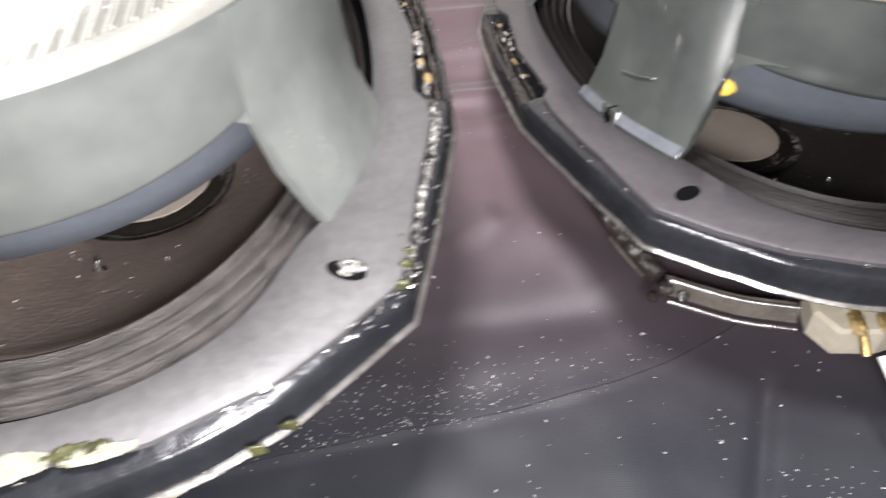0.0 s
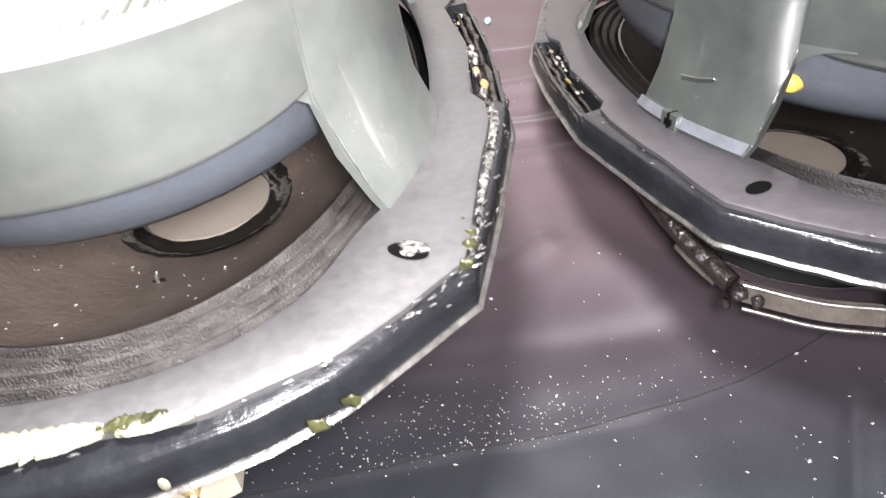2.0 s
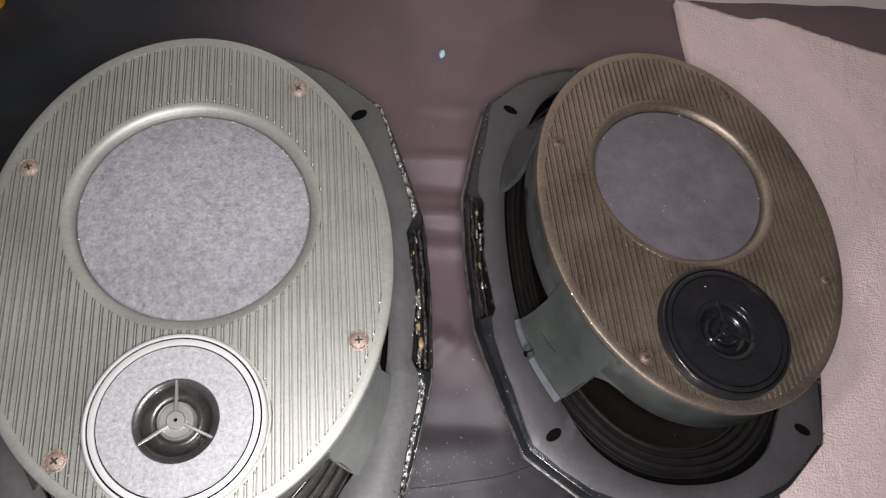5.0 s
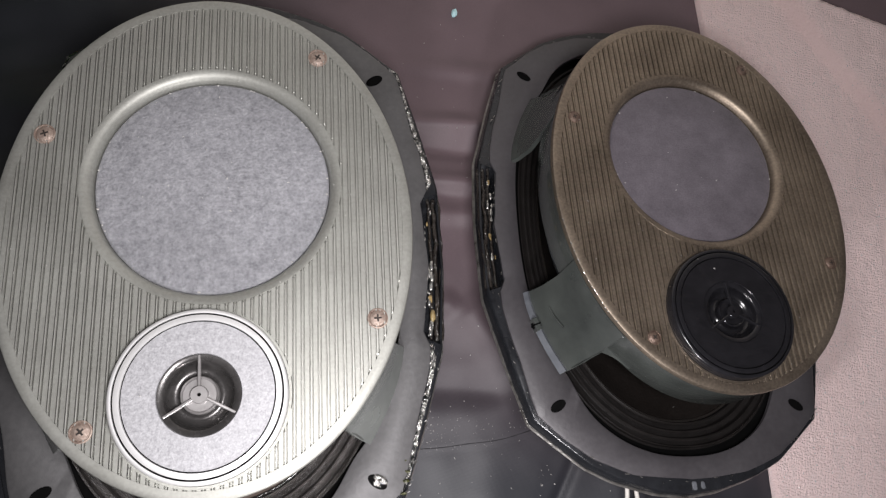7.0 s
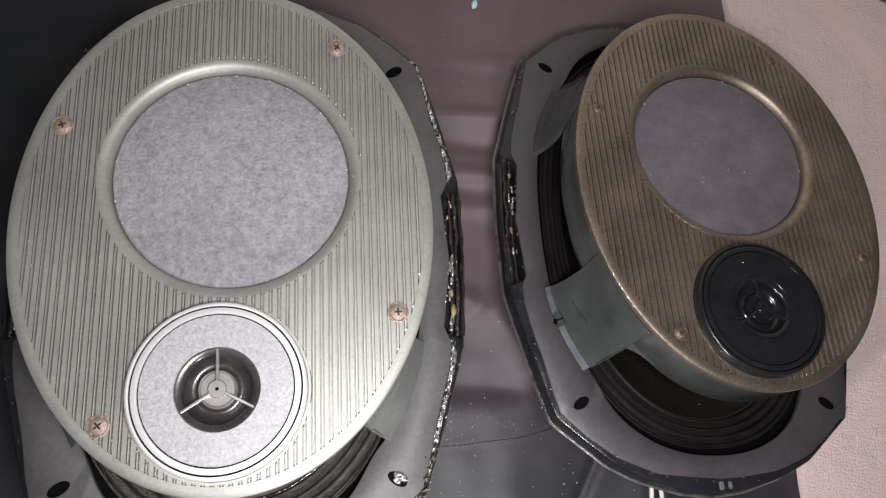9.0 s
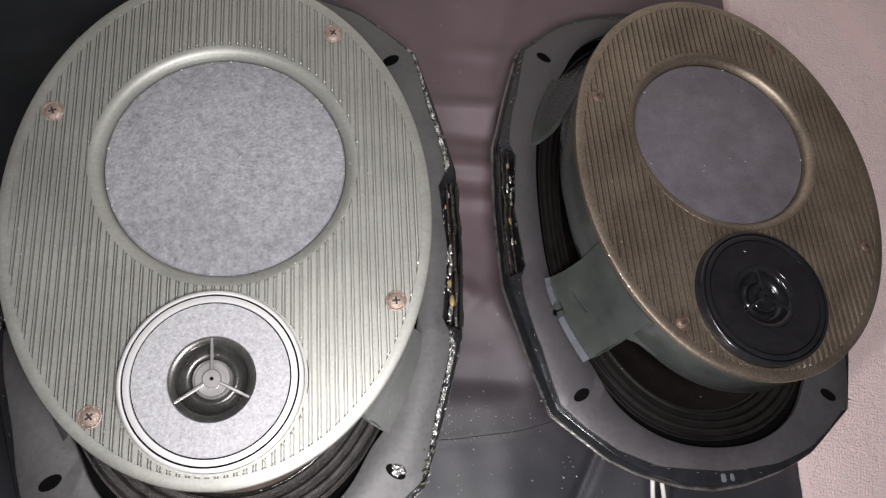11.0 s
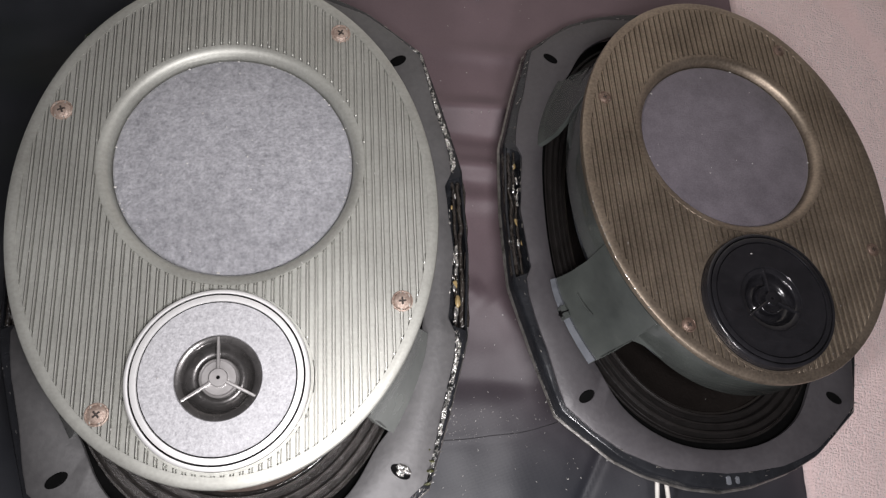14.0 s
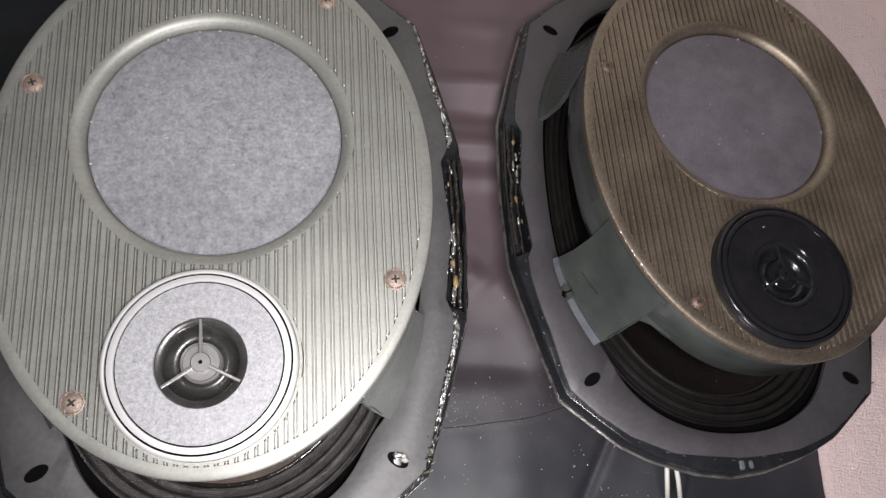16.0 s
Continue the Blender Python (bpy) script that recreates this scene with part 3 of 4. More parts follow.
def loudspeaker(m, label, bright, terminal_at, seed):
    rnd = random.Random(seed)
    sp = new("loudspeaker")
    sp.matrix_world = m
    tagged(sp, label, "loudspeaker", "pair of oval loudspeakers")
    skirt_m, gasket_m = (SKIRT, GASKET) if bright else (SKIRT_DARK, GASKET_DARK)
    cone_m, surround_m = (CONE, SURROUND) if bright else (CONE_SHADED, SURROUND_SHADED)
    # magnet and basket
    bm = lathe([(0.0400, 0), (0.0430, 0.0012), (0.0430, 0.0068), (0.0405, 0.008), (0.0450, 0.0085), (0.0450, 0.0200), (0.0400, 0.0206), (0.0400, 0.0270)], 64, cap_start=True, cap_end=True)
    smooth(part("magnet", bm, MAGNET, sp), 40)
    bm = loft([ellipse(0.044, 0.046, 0.0265), ellipse(0.046, 0.056, 0.034), ellipse(0.052, 0.078, 0.045), ellipse(0.0650, 0.100, 0.0580),
               ellipse(0.0720, 0.107, 0.0625), ellipse(0.0700, 0.105, 0.0630), ellipse(0.0630, 0.098, 0.0585), ellipse(0.050, 0.074, 0.0450),
               ellipse(0.043, 0.052, 0.0335), ellipse(0.040, 0.043, 0.0275)], join=True)
    smooth(part("basket", bm, BASKET, sp), 50)
    # pressed steel rim with a turned lip
    gz = GASKET_Z
    prof = [(0.0, 0.3, gz - 0.0050, 0.2), (0.0, 0.25, gz - 0.0012, 0.0), (0.34, 0.0, gz - 0.0014, 0.0), (0.42, 0.0, gz - 0.0015, 1.0), (0.80, 0.0, gz - 0.0018, 1.0),
            (0.86, 0.0, gz - 0.0020, 0.15), (0.93, 0.0, gz - 0.0026, 0.1), (0.955, 0.0, gz - 0.0060, 0.0), (0.96, 0.0, gz - 0.0092, 0.0), (1.0, 0.0, gz - 0.0098, 0.0),
            (1.0, 0.0, gz - 0.0108, 0.0), (0.90, 0.0, gz - 0.0116, 0.0), (0.80, 0.0, gz - 0.0120, 0.0), (0.5, 0.0, gz - 0.0110, 0.0), (0.2, 0.0, gz - 0.0100, 0.0)]
    rings = []
    for k, (w, inn, zz, pit) in enumerate(prof):
        rr = [(g - 0.004) * (1 - w) + o * w - inn * 0.02 for g, o in zip(GASKET_OUT, RIM_OUT)]
        row = []
        for i, (x, y, z) in enumerate(ring(rr, zz)):
            a = math.degrees(math.atan2(abs(y), abs(x)))
            d = pit * 0.0062 * min(1.0, max(0.0, (SLOT_AT - a) / 2.0))
            row.append((x, y, z - d + 0.0002 * noise.noise(Vector((x * 90, y * 90, seed + k)))))
        rings.append(row)
    smooth(part("rim", loft(rings, join=True), RIM, sp, "black painted pressed steel rim"), 50)
    rr = RIM_OUT
    lip = loft([[(x, y, z + 0.0003 * noise.noise(Vector((x * 140, y * 140, seed)))) for x, y, z in ring(rr, zz, o)]
                for o, zz in ((-0.0006, gz - 0.0094), (0.0002, gz - 0.0092), (0.0008, gz - 0.0099), (0.0002, gz - 0.0106), (-0.0006, gz - 0.0104))], join=True)
    smooth(part("rim_lip", lip, LIP, sp, "worn metal lip, its glint put into a pale colour"), 50)
    # grey gasket ring
    g_out = [r + 0.0004 * noise.noise(Vector((i * 0.21, seed, 0))) for i, r in enumerate(GASKET_OUT)]
    rings = [ring(GASKET_IN, gz - 0.0022), ring(GASKET_IN, gz - 0.0003), ring(GASKET_IN, gz, 0.0004),
             ring([(a + b) / 2 for a, b in zip(GASKET_IN, g_out)], gz + 0.0002), ring(g_out, gz, -0.0008), ring(g_out, gz - 0.0005), ring(g_out, gz - 0.0030)]
    gasket = smooth(part("gasket", loft(rings, join=True), gasket_m, sp, "grey gasket ring, chipped along its edge"), 40)
    for sx in (-1, 1):
        for sy in (-1, 1):
            x, y = sx * 0.0597, sy * 0.0861
            turn = sx * sy * 32
            # Flat black disc: the shade inside the hole is painted, not cut.
            bm = loft([hole_quad(x, y, 0.0041, 0.0022, turn, gz + 0.0003), hole_quad(x, y, 0.0039, 0.0020, turn, gz + 0.0004)], False, True)
            part("mounting_hole", bm, HOLE_SHADE, gasket)
    # surround with corrugations, cone, cap
    # The gap inside the gasket is lined black, its shade painted in.
    rings = [ring(superellipse(0.0735, 0.1115, 2.3), gz - 0.0080), ring(superellipse(0.0664, 0.1036, 2.3), gz - 0.0078), ring(superellipse(0.0662, 0.1034, 2.3), gz - 0.0050)]
    smooth(part("surround_bed", loft(rings), HOLE_SHADE, sp, "gap between gasket and surround, lined with painted shade"), 40)
    # A black ring paints the shade of the groove between surround and cone.
    seam = superellipse(0.0585, 0.0924, 2.1)
    rings = [ring(seam, gz - 0.0056, -0.0008), ring(seam, gz - 0.0044, -0.0006), ring(seam, gz - 0.0042), ring(seam, gz - 0.0044, 0.0005), ring(seam, gz - 0.0060, 0.0007)]
    smooth(part("cone_seam", loft(rings, join=True), RINGGLUE, sp, "thin black ring, shade of the groove round the cone"), 50)
    rings = []
    for k in range(11, 61):
        t = k / 60
        a, b = 0.0702 - 0.0115 * t, 0.1081 - 0.0155 * t
        rings.append(ring(superellipse(a, b, 2.3 - 0.2 * t), gz - 0.0040 - 0.0012 * t + 0.0021 * max(0.0, math.sin(t * 2 * math.pi * 4.5)) ** 4 * min(1.0, 3 * t)))
    rings.append(ring(superellipse(0.0579, 0.0918, 2.1), gz - 0.0076))
    smooth(part("surround", loft(rings), surround_m, sp, "corrugated dusty dark surround"), 60)
    rings = []
    for k in range(13):
        t = k / 12
        rings.append(ring([r * (1 - t) + 0.0205 * t for r in superellipse(0.0582, 0.0921, 2.1)], gz - 0.0052 - 0.0375 * (t ** 0.8)))
    smooth(part("cone", loft(rings), cone_m, sp, "dark brown paper cone, dusty"), 60)
    bm = bmesh.new()
    for k in range(170 if bright else 40):
        a, t = rnd.uniform(0, 2 * math.pi), rnd.uniform(0.08, 0.8)
        r = superellipse(0.0582, 0.0921, 2.1)[int(a / (2 * math.pi) * 240) % 240] * (1 - t) + 0.0205 * t
        fleck(bm, rnd.uniform(0.00010, 0.00032), Matrix.Translation((r * math.cos(a), r * math.sin(a), gz - 0.0051 - 0.0375 * (t ** 0.8))) @ pose(0, 0, 0, rnd.uniform(0, 60), 0, rnd.uniform(0, 180)) @ Matrix.Diagonal((1.8, 0.9, 0.7, 1)))
    tagged(part("cone_dust", bm, DUST, sp, "pale dust specks on the cone"), kind="stuff")
    for x, y in ((-0.0060, -0.0416), (0.0114, -0.0439)):
        zz = gz - 0.0335
        smooth(part("lead_pin", tube([(x, y, zz), (x, y - 0.0006, zz + 0.0018), (x + 0.0003, y + 0.0004, zz + 0.0032)], 0.0006, 8), STEELWIRE, sp, "tiny bright lead-wire end"), 50)
        bm = bmesh.new()
        bmesh.ops.create_icosphere(bm, subdivisions=2, radius=0.0016, matrix=Matrix.Translation((x, y, zz)) @ Matrix.Diagonal((1.3, 1.0, 0.5, 1)))
        for v in bm.verts:
            v.co += 0.0005 * Vector(noise.noise_vector(v.co * 700))
        smooth(part("black_glue", bm, GLUE, sp, "black glossy glue drop"), 60)
    capz = gz - 0.0415
    bm = lathe([(0.0266, capz + 0.0032), (0.0250, capz + 0.0025), (0.0228, capz + 0.0016), (0.0215, capz + 0.0020), (0.0200, capz + 0.0030), (0.0188, capz + 0.0028), (0.0186, capz - 0.001)], 64)
    for v in bm.verts:
        v.co += 0.0004 * Vector(noise.noise_vector(v.co * 260 + Vector((seed, 0, 0))))
    ringp = smooth(part("cap_ring", bm, RINGGLUE, sp, "glossy black glue ring round the cap"), 50)
    bm = lathe([(0.0188, capz + 0.0022), (0.0186, capz + 0.0032), (0.0120, capz + 0.0036), (0.0, capz + 0.0037)][:3], 64, cap_end=True)
    smooth(part("dust_cap", bm, CAP, ringp, "flat beige felt cap"), 50)
    # skirt, tub and legs of the bridge
    z = TOP
    def sag(points, k):
        return [(x, y, zz - k * min(1.0, max(0.0, (abs(y) / PB - 0.74) / 0.20)) ** 0.55) for x, y, zz in points]

    k = 0.0045 if bright else 0.0036
    bm = loft([ellipse(PA - 0.0004, PB - 0.0004, z - 0.0022, 160), sag(ellipse(PA - 0.0003, PB - 0.0003, z - 0.0196, 160), k), sag(ellipse(PA - 0.0007, PB - 0.0007, z - 0.0206, 160), k),
               sag(ellipse(PA - 0.0018, PB - 0.0018, z - 0.0214, 160), k), sag(ellipse(PA - 0.0040, PB - 0.0040, z - 0.0215, 160), k), ellipse(PA - 0.0030, PB - 0.0030, z - 0.0030, 160)], join=True)
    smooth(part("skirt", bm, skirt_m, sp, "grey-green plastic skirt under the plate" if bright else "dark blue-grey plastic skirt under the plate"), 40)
    bm = loft([ellipse(PA - 0.0042, PB - 0.0042, z - 0.0195, 128), ellipse(PA - 0.0052, PB - 0.0052, z - 0.0300, 128), ellipse(PA - 0.0080, PB - 0.0080, z - 0.0360, 128),
               ellipse(PA - 0.0130, PB - 0.0130, z - 0.0398, 128), ellipse(PA - 0.0200, PB - 0.0200, z - 0.0412, 128), ellipse(PA - 0.03, PB - 0.03, z - 0.0416, 128)], cap_end=True)
    smooth(part("tub", bm, TUB, sp, "blue-grey plastic tub under the bridge"), 60)
    for sx in (-1, 1):
        for sy in (-1, 1):
            bridge_leg(sp, sx, sy, skirt_m)
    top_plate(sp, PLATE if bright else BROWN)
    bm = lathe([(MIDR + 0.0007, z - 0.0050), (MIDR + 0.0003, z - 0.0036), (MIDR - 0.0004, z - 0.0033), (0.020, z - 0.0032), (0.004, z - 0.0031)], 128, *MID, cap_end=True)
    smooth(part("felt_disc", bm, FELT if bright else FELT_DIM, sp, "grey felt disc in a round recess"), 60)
    tweeter(sp, bright)
    bm = bmesh.new()
    for k in range(80 if bright else 30):
        a, r = rnd.uniform(0, 2 * math.pi), math.sqrt(rnd.random()) * 0.95
        x, y = PA * r * math.cos(a), PB * r * math.sin(a)
        if math.hypot(x - TW[0], y - TW[1]) < 0.015:
            continue
        zz = z + (RISE if math.hypot(x - TW[0], y - TW[1]) < TWR else -0.0030 if math.hypot(x - MID[0], y - MID[1]) < MIDR else 0.0003)
        q = rnd.uniform(0.00008, 0.00022)
        fleck(bm, q, Matrix.Translation((x, y, zz)) @ pose(0, 0, 0, 0, 0, rnd.uniform(0, 180)) @ Matrix.Diagonal((rnd.uniform(1, 2.6), 1, 0.7, 1)))
    for k in range(26 if bright else 7):
        a = rnd.uniform(0, 2 * math.pi)
        q = rnd.uniform(0.00014, 0.0004)
        fleck(bm, q, Matrix.Translation((MID[0] + MIDR * math.cos(a), MID[1] + MIDR * math.sin(a), z - 0.0032)) @ Matrix.Diagonal((1.5, 1, 0.7, 1)))
    tagged(part("dust_fleck", bm, DUST, sp, "fine white dust flecks"), kind="stuff")
    for k, (x, y) in enumerate(SCREWS):
        screw(sp, x, y, 20 + 37 * k, *((SCREW, 0.86) if bright else (SCREW_DARK, 0.70)))
    if not bright:
        # Metal flecks paint the broken glints on the chipped plate edge.
        bm = bmesh.new()
        for k in range(46):
            a = radians(rnd.gauss(207, 9))
            q = rnd.uniform(0.00012, 0.00034)
            fleck(bm, q, Matrix.Translation(((PA - 0.0004) * math.cos(a), (PB - 0.0004) * math.sin(a), z - rnd.uniform(0.0001, 0.0008)))
                                       @ pose(0, 0, 0, 0, 0, math.degrees(a) + 100) @ Matrix.Diagonal((rnd.uniform(1.5, 4), 0.8, 0.8, 1)))
        tagged(part("edge_glint", bm, STEELWIRE, sp, "glints on the plate's chipped edge, laid on as bright flecks"), kind="stuff")
    # glue and torn shreds in the slots at the two long sides of the rim
    for sx in (-1, 1):
        for k in range(3):
            pts = []
            for j in range(16):
                y = -0.031 + 0.062 * j / 15
                x = 0.0835 + 0.0022 * k - 0.9 * y * y * (1 - 0.2 * k) + 0.0012 * noise.noise(Vector((y * 130, k * 3.1, seed)))
                pts.append((sx * x, y, gz - 0.0034 - 0.0006 * k + 0.0016 * noise.noise(Vector((y * 170, k * 7.7, seed + 4)))))
            smooth(part("torn_glue_strip", tube(pts, 0.0007 + 0.0003 * (k == 1), 7), GLUE, sp, "shiny torn strip of old glue"), 60)
        for k in range(12):
            y = rnd.uniform(-0.030, 0.026)
            r = rnd.uniform(0.0005, 0.0014)
            bm = bmesh.new()
            bmesh.ops.create_icosphere(bm, subdivisions=2, radius=r, matrix=Matrix.Translation((sx * (0.0826 - 0.5 * y * y + rnd.uniform(-0.0004, 0.0016)), y, gz - 0.0022)) @ Matrix.Diagonal((0.7, 2.0, 0.6, 1)))
            for v in bm.verts:
                v.co += 0.0006 * Vector(noise.noise_vector(v.co * 900))
            smooth(part("glue_lump", bm, AMBER if k % 4 == 0 else STEELWIRE, sp, "yellowed lump of glue" if k % 4 == 0 else "bright metallic shred"), 60)
    bm = bmesh.new()
    for k in range(60 if bright else 50):
        a = rnd.uniform(-1.25, 1.25) % (2 * math.pi) if bright else rnd.uniform(0, 2 * math.pi)
        i = int(a / (2 * math.pi) * 240) % 240
        r = GASKET_OUT[i] + rnd.uniform(-0.0004, 0.0012)
        s = rnd.uniform(0.0002, 0.00045)
        fleck(bm, s, Matrix.Translation((r * math.cos(a), r * math.sin(a), gz - rnd.uniform(0.0002, 0.0016))) @ pose(0, 0, 0, 0, 0, math.degrees(a) + 90 + rnd.uniform(-12, 12)) @ Matrix.Diagonal((2.8, 0.6, 0.4, 1)))
    if bright:
        for i0, i1 in ((205, 225), (15, 37)):
            rows = []
            for i in range(i0 * 4, i1 * 4 + 1):
                a = 2 * math.pi * i / 960
                g, o = (float(np.interp(i / 4, range(240), radii)) for radii in (GASKET_OUT, RIM_OUT))
                fat = min(1.0, (i - i0 * 4) / 6 + 0.15, (i1 * 4 - i) / 6 + 0.15)
                row = []
                for w, dz in ((0.08, -0.0024), (0.12, -0.0010), (0.34, -0.0007), (0.50, -0.0010), (0.60, -0.0026)):
                    r = g + (o - g) * w * fat + 0.0004 * noise.noise(Vector((i * 0.31, w * 9, seed)))
                    row.append((r * math.cos(a), r * math.sin(a), gz + dz + 0.0005 * noise.noise(Vector((i * 0.45, w * 14, seed + 3)))))
                rows.append(row)
            smooth(part("foil_strip", loft(rows, True, True), FOIL, sp, "crumbled shiny foil along the gasket edge"), 25)
    tagged(part("edge_flake", bm, LIP, sp, "bright flakes along the gasket edge"), kind="stuff")
    bm = bmesh.new()
    for k in range(110 if bright else 70):
        a = radians(rnd.choice((rnd.uniform(-62, -22), rnd.uniform(-62, -22), rnd.uniform(22, 60), rnd.uniform(120, 158), rnd.uniform(200, 330))))
        i = int((a % (2 * math.pi)) / (2 * math.pi) * 240) % 240
        w = rnd.random()
        r = GASKET_OUT[i] * (1 - w) + (RIM_OUT[i] - 0.0004) * w
        q = rnd.uniform(0.00010, 0.00036)
        fleck(bm, q, Matrix.Translation((r * math.cos(a), r * math.sin(a), gz - 0.0010 - 0.0012 * w - (0.004 * rnd.random() if w > 0.9 else 0))) @ pose(0, 0, 0, rnd.uniform(0, 90), 0, math.degrees(a) + 90 + rnd.uniform(-25, 25)) @ Matrix.Diagonal((3.2, 0.8, 0.5, 1)))
    tagged(part("glint_flake", bm, STEELWIRE if bright else LIP, sp, "crumbled shiny flakes on the rim"), kind="stuff")
    turned = pose(0, 0, 0, 0, 0, TWIST)
    for ob in sp.children_recursive:
        if ob.name.split(".")[0] in ("basket", "rim", "rim_lip", "gasket", "mounting_hole", "surround", "surround_bed", "cone_seam", "cone", "bridge_leg", "ridge", "edge_bead", "leg_web", "leg_foot", "latch", "latch_hole", "latch_slot", "torn_glue_strip", "glue_lump", "edge_flake", "glint_flake", "foil_strip"):
            ob.data.transform(turned)
    # cream terminal with two lugs
    tx, ty, tz, turn = terminal_at
    term = new("terminal")
    term.parent = sp
    term.matrix_local = pose(tx, ty, TOP + tz, 0, 0, turn)
    bm = loft([[(x * k, y * k, z) for x, y in ((-0.0105, 0.0085), (-0.0115, -0.0005), (-0.0075, -0.0070), (0.0035, -0.0062), (0.0110, -0.0030), (0.0112, 0.0085))]
               for k, z in ((0.90, -0.0048), (1.0, -0.0038), (1.0, 0.0030), (0.92, 0.0042))], True, True)
    part("terminal_block", bm, TERMINAL, term, "cream plastic terminal block")
    for x in (-0.0028, 0.0042):
        bm = bmesh.new()
        bmesh.ops.create_icosphere(bm, subdivisions=2, radius=0.0024, matrix=Matrix.Translation((x, -0.0045, 0.0042)) @ Matrix.Diagonal((0.9, 1.7, 0.6, 1)))
        for v in bm.verts:
            v.co += 0.0007 * Vector(noise.noise_vector(v.co * 450))
        smooth(part("lug_glue", bm, AMBER, term, "yellowed glue over the lug"), 60)
        bm = tube(glide([(x, 0.002, 0.0054), (x, -0.004, 0.0058), (x + 0.0006, -0.0085, 0.0030), (x + 0.001, -0.0115, 0.0005)], 5), 0.0011, 8)
        part("solder_lug", bm, BRASS, term, "brass solder lug")
    # black strut under the rim and the tinned strap that runs to the terminal
    pts = glide([(-0.078, -0.040, TOP - 0.058), (-0.072, -0.064, TOP - 0.066), (-0.0625, -0.083, TOP - 0.0745)], 8)
    smooth(part("basket_strut", tube(pts, 0.0028, 10), GLUE, sp, "black glossy basket strut"), 60)
    pts = [Vector((tx - 0.041, ty + 0.021, TOP + tz)), Vector((tx - 0.026, ty + 0.0125, TOP + tz - 0.0012)), Vector((tx - 0.013, ty + 0.006, TOP + tz))]
    rows = []
    for q in glide(pts, 6):
        rows.append([(q.x, q.y, q.z - 0.0026), (q.x + 0.0003, q.y - 0.0014, q.z - 0.0024), (q.x + 0.0003, q.y - 0.0002, q.z + 0.0024), (q.x, q.y + 0.0012, q.z + 0.0026)])
    smooth(part("strap", loft(rows, True, True), TINNED, sp, "bright tinned metal strap"), 40)
    for name, dy, dz, r, label in (("strap_edge", -0.0010, 0.0026, 0.0006, "bright top edge of the strap"), ("strap_frame", -0.0024, -0.0036, 0.0006, "thin worn wire under the strap")):
        smooth(part(name, tube([q + Vector((0.0, dy, dz)) for q in glide(pts, 6)], r, 8), STEELWIRE if name == "strap_edge" else LIP, sp, label), 60)
    # Two bright bars paint the highlights on the black strut.
    for k in range(2):
        a, b = Vector((-0.0790 + 0.003 * k, -0.0430 - 0.012 * k, TOP - 0.0580 - 0.0045 * k)), Vector((-0.0745 + 0.004 * k, -0.0560 - 0.012 * k, TOP - 0.0625 - 0.0045 * k))
        smooth(part("strut_glint", tube([a, a * 0.5 + b * 0.5 + Vector((-0.0006, 0, 0.0004)), b], 0.0009, 8), LIP, sp, "highlight on the strut, laid on as a bright bar"), 60)
    if not bright:
        clip = part("rim_clip", bevelled_box((-0.0034, -0.1226, GASKET_Z - 0.0062), (-0.0012, -0.1190, GASKET_Z - 0.0010), 0.0004), FOOT_DARK, sp, "small pale clip on the rim")
        part("clip_tooth", bevelled_box((0.0010, -0.1224, GASKET_Z - 0.0062), (0.0028, -0.1192, GASKET_Z - 0.0010), 0.0004), FOOT_DARK, clip)
        rows = []
        for q in glide([Vector((-0.0690, -0.0640, TOP - 0.0735)), Vector((-0.0668, -0.0705, TOP - 0.0752)), Vector((-0.0640, -0.0782, TOP - 0.0764))], 8):
            rows.append([(q.x, q.y, q.z - 0.0015), (q.x - 0.0010, q.y - 0.0004, q.z - 0.0013), (q.x - 0.0002, q.y, q.z + 0.0013), (q.x + 0.0008, q.y + 0.0004, q.z + 0.0015)])
        smooth(part("strap", loft(rows, True, True), TINNED, sp, "pale bare edge of the basket"), 40)
    for k in range(5):
        bm = bmesh.new()
        bmesh.ops.create_icosphere(bm, subdivisions=2, radius=rnd.uniform(0.0012, 0.0024), matrix=Matrix.Translation(pts[0] + Vector((rnd.uniform(-0.004, 0.004), rnd.uniform(-0.004, 0.002), rnd.uniform(-0.003, 0.002)))))
        for v in bm.verts:
            v.co += 0.0008 * Vector(noise.noise_vector(v.co * 500))
        smooth(part("black_glue", bm, GLUE, sp, "black glossy glue drop"), 60)
    return sp


def axes_pose(o, y, n):
    y, n = Vector(y), Vector(n).normalized()
    y = (y - n * y.dot(n)).normalized()
    x = y.cross(n)
    m = Matrix((x, y, n)).transposed().to_4x4()
    return Matrix.Translation(Vector(o) - TOP * n) @ m


LEFT = axes_pose((-0.0327, 0.1989, 0.1209), (-0.1924, 0.9799, -0.0530), (-0.0038, 0.0533, 0.9986))
RIGHT = axes_pose((0.1624, 0.2624, 0.0865), (-0.1875, 0.9719, -0.1427), (0.0469, 0.1540, 0.9870))

# ---------------------------------------------------------------- the setting
WALL_YAW = 9.9
WALL_AT = (0.0, 0.418)


def crease(x):
    return 0.120 + 0.24 * x + 4.2 * max(0.0, x - 0.09) ** 2


def fold(x, y, points, wide):
    """1 on a fold line, falling to 0 away from it and towards its ends."""
    best = 0.0
    for i, ((x0, y0), (x1, y1)) in enumerate(zip(points, points[1:])):
        ex, ey = x1 - x0, y1 - y0
        t = min(1.0, max(0.0, ((x - x0) * ex + (y - y0) * ey) / (ex * ex + ey * ey)))
        d = math.hypot(x - x0 - t * ex, y - y0 - t * ey)
        if d < 3.2 * wide:
            u = (i + t) / (len(points) - 1)
            best = max(best, math.exp(-(d / wide) ** 2) * min(1.0, 5 * u + 0.1, 5 * (1 - u) + 0.1))
    return best


